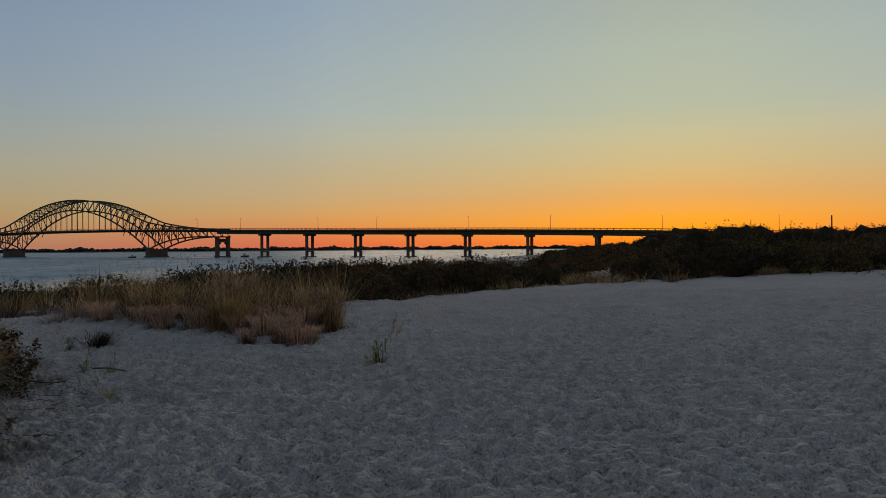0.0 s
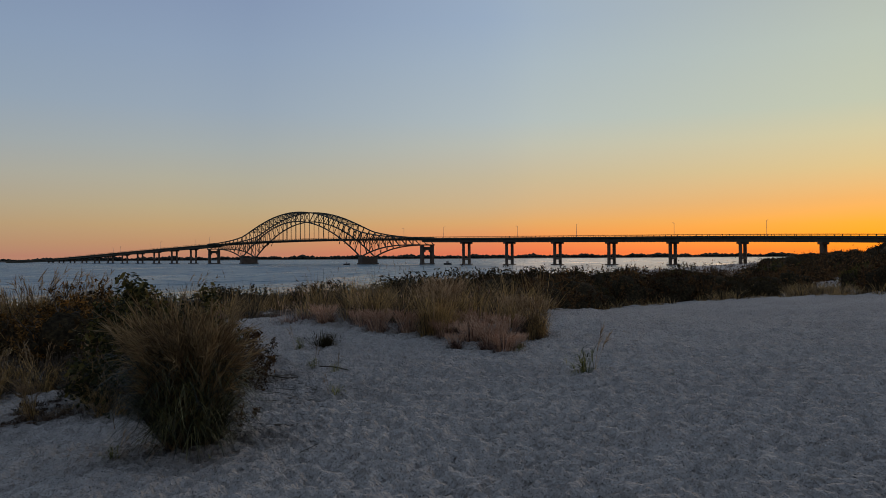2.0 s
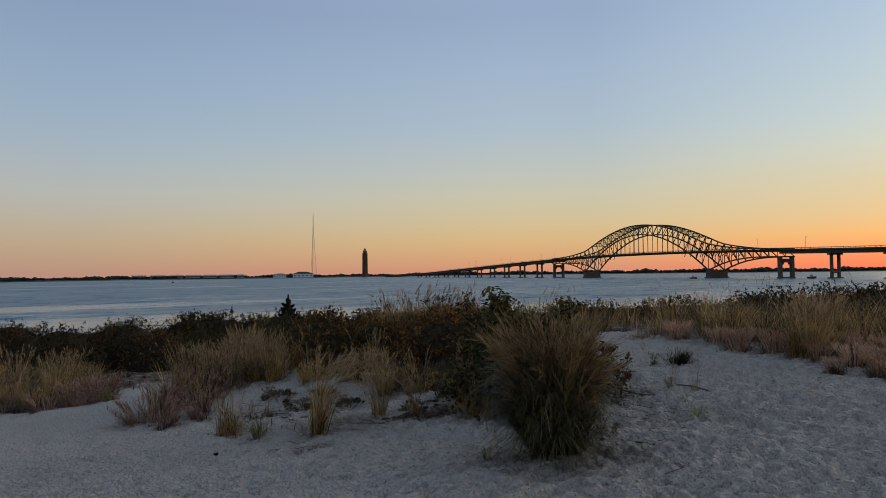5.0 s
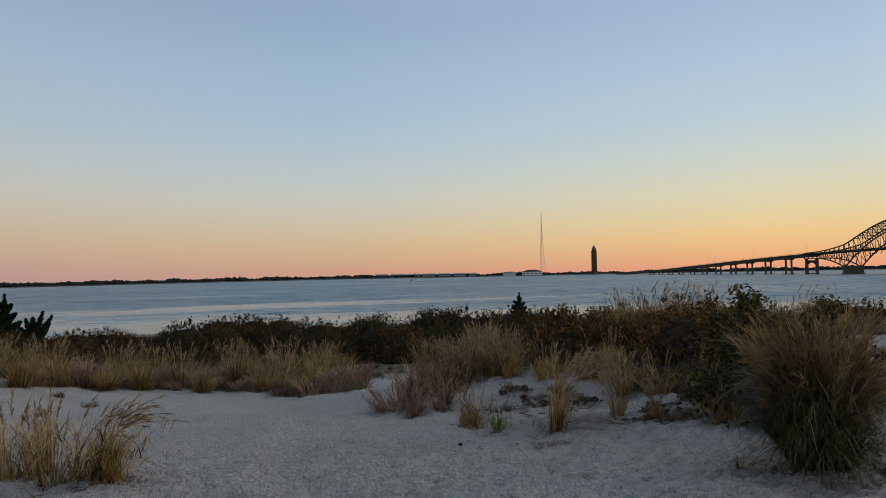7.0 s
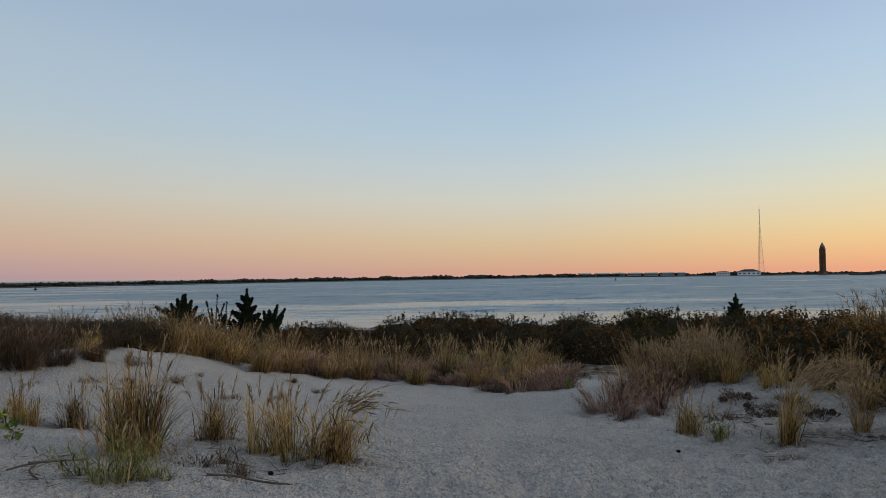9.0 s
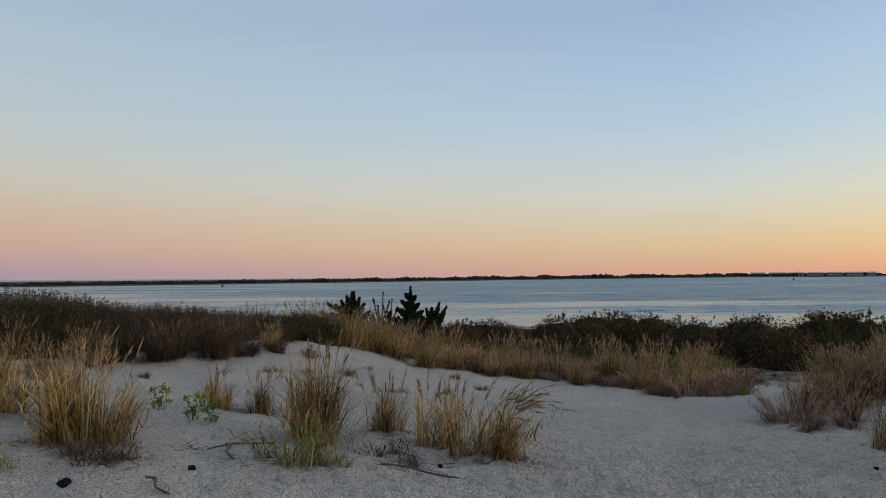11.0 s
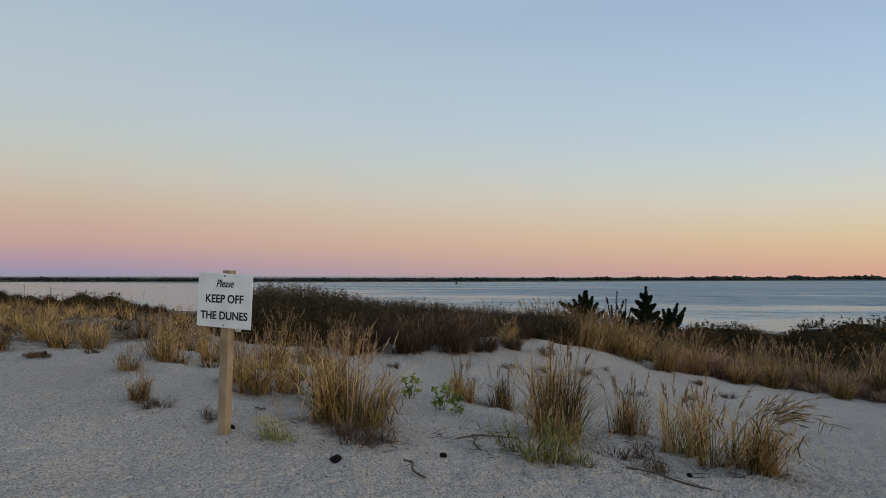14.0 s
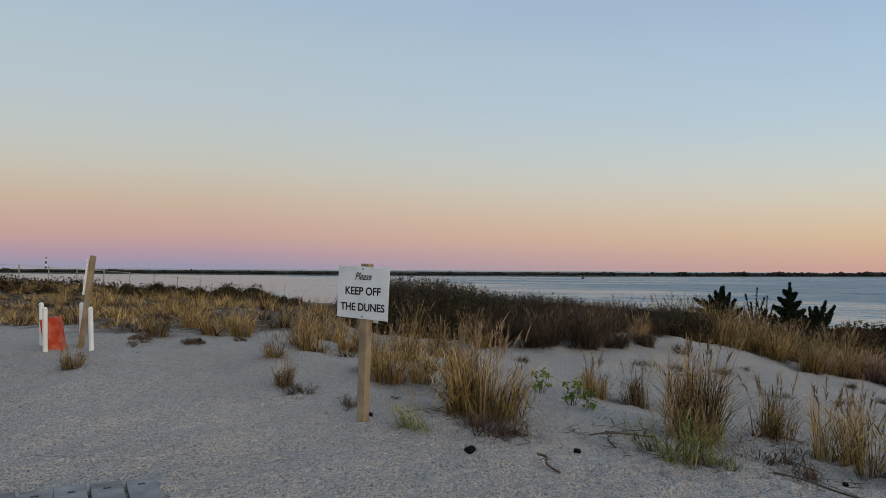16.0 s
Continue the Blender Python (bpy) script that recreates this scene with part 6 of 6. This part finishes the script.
    set_out(S(38, 0.7, 0.28, DEADGRASS, 900, 0.022, 16, "low brown dead twiggy bush on sand"), [(-6.33, 6.11, 0.33), (-6.2, 5.64, 0.31), (-8.8, 6.0, 0.78), (-7.9, 5.7, 0.7), (-5.95, 5.8, 0.55), (-5.6, 6.1, 0.47), (-6.3, 6.2, 0.55), (-7.3, -7.35, 0.39), (-7.25, -8.2, 0.31), (-8.2, 6.4, 0.62), (-7.4, 6.1, 0.62), (-6.3, 6.6, 0.39), (-5.75, 5.95, 0.43), (-6.0, 6.3, 0.39), (-6.37, -3.92, 0.25), (-7.35, -8.4, 0.35), (-7.34, -7.43, 0.39), (-8.14, -7.33, 0.31), (-6.9, -8.0, 0.23), (-7.1, 5.6, 0.39)], r, "low dead bushes")
    set_out(heath_thing(43, 1.0, 0.62, "brown twiggy dead shrub on the mound's sand", 240, 700), [(-7.0, 7.3, 0.7), (-6.3, 6.9, 0.6), (-5.8, 6.8, 0.65), (-7.9, 7.5, 0.6), (-5.2, 6.8, 0.9), (-6.7, 7.4, 0.8), (-7.4, 6.9, 0.45)], r, "dead shrubs on the mound")
    set_out(S(39, 0.3, 0.4, SEEDLING, 110, 0.04, 8, "small bright green seedling plant", twigs=12, gaps=0.5), [(-8.7, -3.2, 0.75), (-8.3, -2.7, 0.75), (-8.1, -2.45, 0.6), (-13.1, 5.5, 0.6)], r, "green seedlings")
    set_out(S(44, 0.22, 0.3, YELLOW, 90, 0.016, 9, "small goldenrod with yellow flower heads", twigs=14, gaps=0.7), [(-9.05, -2.8, 0.9), (-8.9, -2.6, 0.8), (-14.6, -6.3, 1.6), (-14.9, -7.0, 1.6)], r, "goldenrod sprigs")
    hl = "dense dark twiggy heath shrub on the dune"
    cushions = heath_thing(40, 2.0, 1.0, hl, 260, 4200, True), heath_thing(41, 1.8, 1.0, hl, 260, 4200, True)
    rows = [[], []]
    for i, az in enumerate(np.arange(98.5, 122.4, 1.25)):
        for d in (np.interp(az, (100, 106, 112), (17.2, 16.3, 15.8)) + 0.7 * (i % 2), 18.2):
            x, y = -math.sin(radians(az)) * d, math.cos(radians(az)) * d
            rows[i % 2].append((x, y, float(np.clip(room(x, y) * r.uniform(0.86, 1.0), 0.4, 1.6))))
    for ob, at in zip(cushions, rows):
        set_out(ob, at, r, "heath shrubs")

    def cedars(ob, at):
        for i, (az, d, el) in enumerate(at):
            x, y = -math.sin(radians(az)) * d, math.cos(radians(az)) * d
            q = 1.605 + d * math.tan(radians(el)) - on_ground(x, y)
            c = copy_thing(ob, Matrix()) if i else ob
            c.matrix_basis = pose(x, y, on_ground(x, y)) @ Matrix.Diagonal((q, q, q, 1))
        tagged(ob, group="young cedars")

    spire = [(0.0, 0.0, 1.0, 0.05, 0.3), (0.0, 0.0, 0.93, 0.15, 0.2), (-0.07, 0.03, 0.91, 0.05, 0.84), (0.075, -0.03, 0.88, 0.05, 0.8), (-0.13, -0.05, 0.81, 0.065, 0.72), (0.12, 0.05, 0.77, 0.06, 0.68), (-0.19, 0.06, 0.7, 0.08, 0.6), (0.17, -0.06, 0.66, 0.08, 0.55), (0.05, 0.2, 0.68, 0.1, 0.5), (-0.05, -0.2, 0.7, 0.1, 0.5), (-0.25, 0.0, 0.57, 0.1, 0.45), (0.23, 0.0, 0.54, 0.1, 0.42)]
    cedars(cedar_thing(45, spire, "dark young red cedar with a pointed top above the dune grass"), [(90.95, 29.0, -0.85), (54.1, 48.0, -1.5)])
    fan = [(0.02, 0.0, 0.98, 0.3, 0.1), (0.04, 0.0, 1.0, 0.07, 0.6), (-0.06, 0.08, 0.94, 0.08, 0.6), (0.12, -0.08, 0.91, 0.08, 0.6), (-0.15, 0.05, 0.87, 0.08, 0.6), (-0.24, -0.04, 0.8, 0.08, 0.6), (-0.36, 0.0, 0.83, 0.06, 0.62), (0.2, 0.06, 0.82, 0.09, 0.55), (0.29, 0.0, 0.7, 0.09, 0.5), (-0.31, -0.05, 0.68, 0.09, 0.5)]
    cedars(cedar_thing(46, fan, "dark spreading young red cedar with many points above the dune grass"), [(95.5, 29.3, -1.15)])
    lobe = [(0.0, 0.0, 0.9, 0.22, 0.1), (0.14, 0.0, 1.0, 0.09, 0.6), (-0.1, 0.1, 0.9, 0.09, 0.6), (0.27, 0.0, 0.93, 0.09, 0.55), (0.24, -0.1, 0.8, 0.11, 0.5), (-0.2, 0.0, 0.78, 0.11, 0.5)]
    cedars(cedar_thing(48, lobe, "low dark cedar leaning out beside a taller one"), [(89.3, 29.4, -2.05)])
    bare = [(0.05, 0.0, 1.0, 0.003, 0.3), (-0.1, 0.05, 0.9, 0.004, 0.5), (0.14, -0.05, 0.86, 0.004, 0.5), (-0.03, 0.1, 0.8, 0.01, 0.5), (0.16, 0.05, 0.7, 0.13, 0.2), (-0.12, 0.0, 0.66, 0.13, 0.2)]
    cedars(cedar_thing(47, bare, "half-bare young cedar between two fuller ones"), [(93.3, 29.2, -1.2), (92.6, 29.6, -1.75)])
    # tall reeds behind the clump
    reeds = T(50, 1.0, 0.3, STRAW, 320, 8, 0.26, 0.2, 0.012, 0, "tall thin reeds with drooping seed heads", wind=0.05, wind_az=3.6, low=0.7, leafy=0.3, green=40, name="reed_stand", plume_size=0.2, bow=0.12, per=12)
    set_out(reeds, [(x, y, (1.36 - on_ground(x, y)) * k) for x, y, k in ((-11.2, 10.6, 0.95), (-10.6, 11.1, 1.0), (-10.9, 10.8, 1.02), (-10.2, 11.3, 1.0), (-9.9, 11.5, 0.97), (-10.6, 10.6, 0.95), (-8.4, 11.9, 0.95))], r, "tall reeds")
    # wood on the rise towards the sunset
    tree = S(55, 1.9, 1.0, UMBER, 2300, 0.02, 20, "dark round-crowned shore tree on the rise", name="shore_tree", twigs=5, gaps=0.0, solid=1.0, reach=0.85, uneven=0.2, fringe=(0.85, 0.97))
    tree2 = S(56, 1.5, 1.0, UMBER, 2100, 0.02, 18, "dark low shore tree on the rise", name="shore_tree", twigs=5, gaps=0.0, solid=1.0, reach=0.85, uneven=0.22, fringe=(0.85, 0.97))
    a, b = [], []
    for i in range(100):
        az, d = r.uniform(-36, -8), r.uniform(52, 115)
        x, y = -math.sin(radians(az)) * d, math.cos(radians(az)) * d
        size = room(x, y) * (1.08 - 0.5 * r.uniform() ** 2)
        if size > 0.9:
            (a if r.uniform() < 0.5 else b).append((x, y, size))
    set_out(tree, a, r, "trees on the rise")
    set_out(tree2, b, r, "trees on the rise")
    C = scrub
    C("shore_scrub", 71, (8, 56, 34, 78), 300, 2.4, 0.9, BAY, "dark low scrub down to the water's edge", per=70)
    C("shore_scrub", 72, (54, 100, 36, 70), 300, 2.4, 0.6, BAY, "dark low scrub down to the water's edge", per=70)
    C("shore_scrub", 73, (98, 132, 22, 70), 260, 1.6, 0.5, HEATH, "brown low scrub and dry grass down to the water's edge")
    C("shore_scrub", 74, (-34, 10, 34, 72), 340, 2.4, 1.5, UMBER, "dark low scrub on the rise")
    C("shore_scrub", 75, (128, 150, 34, 70), 260, 2.0, 0.6, BAY, "dark low scrub on the back dune")
    grit("shell_grit", 78, 8500, (0.006, 0.019), HEATH, "brown grit and bits of dry stalk on the sand", (92, 148), 12.5)
    grit("shell_grit", 79, 1500, (0.006, 0.014), WHITE, "white shell bits on the sand", (92, 148), 10.0)
    grit("shell_grit", 76, 3600, (0.004, 0.011), STONE, "dark pebbles and grit strewn on the sand")
    grit("shell_grit", 77, 1000, (0.004, 0.009), WHITE, "white shell fragments strewn on the sand")


plant_all()


# ---- the warning sign ----
def lettering(text, height, parent, x, z, y, mat, shear=0.0, thick=0.0, squeeze=1.0):
    cu = bpy.data.curves.new("lettering", "FONT")
    cu.body, cu.size, cu.align_x, cu.align_y, cu.shear, cu.offset, cu.extrude = text, height, "CENTER", "CENTER", shear, thick, 0.0006
    tmp = new("tmp", cu)
    bpy.context.view_layer.update()
    me = bpy.data.meshes.new_from_object(tmp.evaluated_get(bpy.context.evaluated_depsgraph_get()))
    bpy.data.objects.remove(tmp)
    me.materials.clear()
    me.materials.append(mat)
    ob = new("lettering", me)
    ob.parent = parent
    ob.matrix_basis = pose(x, y, z, 90, 0, 0) @ Matrix.Diagonal((squeeze, 1, 1, 1))
    return ob


def warning_sign():
    x, y = -5.53, -3.75
    t = tagged(empty("warning_sign", x, y, on_ground(x, y, 0.0), 82), "white square warning sign with black lettering on a wooden post", "sign")
    t.matrix_basis = pose(x, y, on_ground(x, y, 0.0), 0, 1.5, 82)
    top = 1.645 - on_ground(x, y, 0.0)
    bm = bmesh.new()
    box(bm, (0.076, 0.076, top + 0.4), pose(0, 0, (top - 0.4) / 2), 0.004)
    part("post", bm, PINE, t, "square pressure-treated pine post")
    bm = bmesh.new()
    box(bm, (0.55, 0.006, 0.44), pose(0, -0.048, top - 0.245, 0, 1.0, 0), 0.002)
    panel = part("panel", bm, WHITE, t, "white painted panel")
    for dz in (0.20, -0.20):
        bm = bmesh.new()
        rod(bm, (0, -0.056, top - 0.245 + dz), (0, -0.049, top - 0.245 + dz), 0.008, 0.008, 10)
        part("bolt", bm, GALV, panel)
    bm = bmesh.new()
    box(bm, (0.06, 0.004, 0.05), pose(0.07, 0.045, top - 0.475, 0, 2.0, 0), 0.001)
    part("tag", bm, WHITE, t, "small white tag below the panel")
    lettering("Please", 0.088, panel, 0, top - 0.245 + 0.135, -0.0525, BLACK, 0.35, 0.0008, 0.8)
    lettering("KEEP OFF", 0.092, panel, 0, top - 0.245 + 0.01, -0.0525, BLACK, 0, 0.0022)
    lettering("THE DUNES", 0.09, panel, 0, top - 0.245 - 0.125, -0.0525, BLACK, 0, 0.0022)


warning_sign()


def litter_corner():
    """The red bin between white posts and the leaning stake."""
    for i, (x, y, h) in enumerate(((-6.35, -8.95, 0.55), (-6.08, -8.52, 0.53), (-6.6, -8.55, 0.53), (-6.42, -8.15, 0.5))):
        bm = bmesh.new()
        rod(bm, (0, 0, -0.2), (0, 0, h), 0.028, 0.028, 14)
        bmesh.ops.create_uvsphere(bm, u_segments=14, v_segments=7, radius=0.028, matrix=pose(0, 0, h))
        ob = part("white_post", bm, WHITE)
        ob.matrix_basis = pose(x, y, on_ground(x, y, 0), (2, -3, 4, 1)[i], (1, 4, -2, 2)[i], 0)
        tagged(ob, "short round white post standing in the sand", "post", "white posts round the bin")
    x, y = -6.3, -8.62
    t = empty("litter_bin", x, y, on_ground(x, y, 0), 40)
    t.matrix_basis = pose(x, y, on_ground(x, y, 0.02), 3, -9, 128)
    tagged(t, "weathered red wooden litter bin leaning in the sand", "bin")
    for dx, dy, w, d in ((0, -0.09, 0.2, 0.018), (0, 0.09, 0.2, 0.018), (-0.091, 0, 0.018, 0.162), (0.091, 0, 0.018, 0.162)):
        bm = bmesh.new()
        box(bm, (w, d, 0.46), pose(dx, dy, 0.19), 0.004)
        part("side_panel", bm, RED, t)
    x, y = -6.55, -8.5
    t = empty("stake", x, y, on_ground(x, y, 0))
    t.matrix_basis = pose(x, y, on_ground(x, y, 0), 0, 6.5, 118)
    tagged(t, "leaning wooden stake with a narrow pale board", "stake")
    bm = bmesh.new()
    box(bm, (0.06, 0.05, 1.45), pose(0, 0, 0.43), 0.004)
    part("pole", bm, PINE, t)
    bm = bmesh.new()
    box(bm, (0.02, 0.1, 0.45), pose(-0.043, 0, 0.88), 0.003)
    part("board", bm, WHITE, t)


litter_corner()


def boardwalk():
    # its far corner and the way of its boards
    cx, cy = -3.49, -3.96
    along = Vector((-0.797, 0.604)).normalized()  # from board to board
    turn = math.degrees(math.atan2(along.y, along.x))
    t = empty("boardwalk", cx, cy, on_ground(cx, cy, 0), turn)
    tagged(t, "grey weathered plank boardwalk end lying on the sand", "boardwalk")
    for i in range(12):
        bm = bmesh.new()
        box(bm, (0.168, 1.9, 0.04), pose(-0.09 - 0.182 * i, -0.95 + 0.012 * (i * 7 % 5 - 2), 0.055, 0, 0, 0.4 * (i % 3 - 1)), 0.004)
        p = part("plank", bm, OLDWOOD, t)
        for yy in (-0.14,):
            bm = bmesh.new()
            box(bm, (0.04, 0.018, 0.004), pose(-0.09 - 0.182 * i, yy, 0.077))
            part("slot", bm, BLACK, p)
    for yy in (-0.25, -1.6):
        bm = bmesh.new()
        box(bm, (2.1, 0.09, 0.08), pose(-1.0, yy, -0.006), 0.004)
        part("joist", bm, OLDWOOD, t)


boardwalk()


def stone(x, y, size, seed, label="dark rounded stone lying on the sand"):
    r = np.random.default_rng(seed)
    bm = bmesh.new()
    bmesh.ops.create_icosphere(bm, subdivisions=3, radius=size / 2)
    ph = r.uniform(0, 6, 6)
    for w in bm.verts:
        d = w.co.normalized()
        w.co *= 1 + 0.16 * math.sin(3.1 * d.x + ph[0]) + 0.13 * math.sin(4.3 * d.y + ph[1]) + 0.09 * math.sin(6.2 * d.z + ph[2] + 3 * d.x)
        w.co.z *= 0.85
    ob = part("stone", bm, STONE)
    for p in ob.data.polygons:
        p.use_smooth = True
    ob.matrix_basis = pose(x, y, on_ground(x, y, 0) + size * 0.34, 0, 0, r.uniform(0, 360))
    tagged(ob, label, "stone", "stones on the sand")


for k, (x, y, s) in enumerate(((-5.3, -2.66, 0.085), (-5.93, -2.01, 0.05), (-6.65, 3.75, 0.05), (-6.6, -0.1, 0.045), (-5.72, -3.8, 0.07))):
    stone(x, y, s, 60 + k)


def fallen_stalk(x1, y1, x2, y2, seed):
    r = np.random.default_rng(seed)
    n = 14
    bm = bmesh.new()
    pts = []
    for i in range(n + 1):
        s = i / n
        x, y = x1 + (x2 - x1) * s + 0.02 * math.sin(5 * s + seed), y1 + (y2 - y1) * s + 0.03 * math.sin(7 * s)
        pts.append(Vector((x, y, on_ground(x, y, 0) + 0.045 + 0.012 * math.sin(4 * s))))
    for a, b in zip(pts[:-1], pts[1:]):
        rod(bm, a, b, 0.009, 0.008, 5)
        if r.uniform() < 0.6:
            rod(bm, b, b + Vector((r.normal(0, 0.06), r.normal(0, 0.06), 0.01)), 0.003, 0.001, 4)
    c = pts[0]
    bmesh.ops.translate(bm, verts=bm.verts, vec=-c)
    ob = part("fallen_stalk", bm, BARK)
    ob.matrix_basis = Matrix.Translation(c)
    tagged(ob, "dry fallen plant stalk lying on the sand", "twig", "dry stalks on the sand")


for k, q in enumerate(((-3.39, 5.58, -2.52, 5.69), (-4.15, 8.56, -3.34, 8.18), (-4.7, 7.9, -4.01, 7.84), (-7.1, -1.6, -6.6, -2.1), (-6.9, -2.0, -6.3, -1.8), (-5.5, -2.2, -5.2, -1.95), (-6.4, -0.6, -6.0, 0.0), (-7.9, 5.0, -7.3, 5.4), (-8.3, 4.9, -7.7, 4.7))):
    fallen_stalk(*q, 80 + k)


def sand_fence():
    a, b = Vector((-20.5, -40)), Vector((-38, -33))
    t = empty("post_fence", a.x, a.y, 0)
    tagged(t, "thin post-and-wire fence along the far dune", "fence")
    tops = []
    for i in range(14):
        p = a.lerp(b, i / 13)
        z = on_ground(p.x, p.y, 0)
        bm = bmesh.new()
        rod(bm, (p.x - a.x, p.y - a.y, z - 0.2), (p.x - a.x, p.y - a.y, z + 1.15), 0.035, 0.03, 6)
        part("post", bm, GALV, t)
        tops.append(Vector((p.x - a.x, p.y - a.y, z)))
    for h in (0.15, 1.1):
        bm = bmesh.new()
        for p, q in zip(tops[:-1], tops[1:]):
            beam(bm, p + Vector((0, 0, h)), q + Vector((0, 0, h)), 0.02 if h > 0.5 else 0.05)
        part("rail", bm, GALV if h > 0.5 else OLDWOOD, t)


sand_fence()
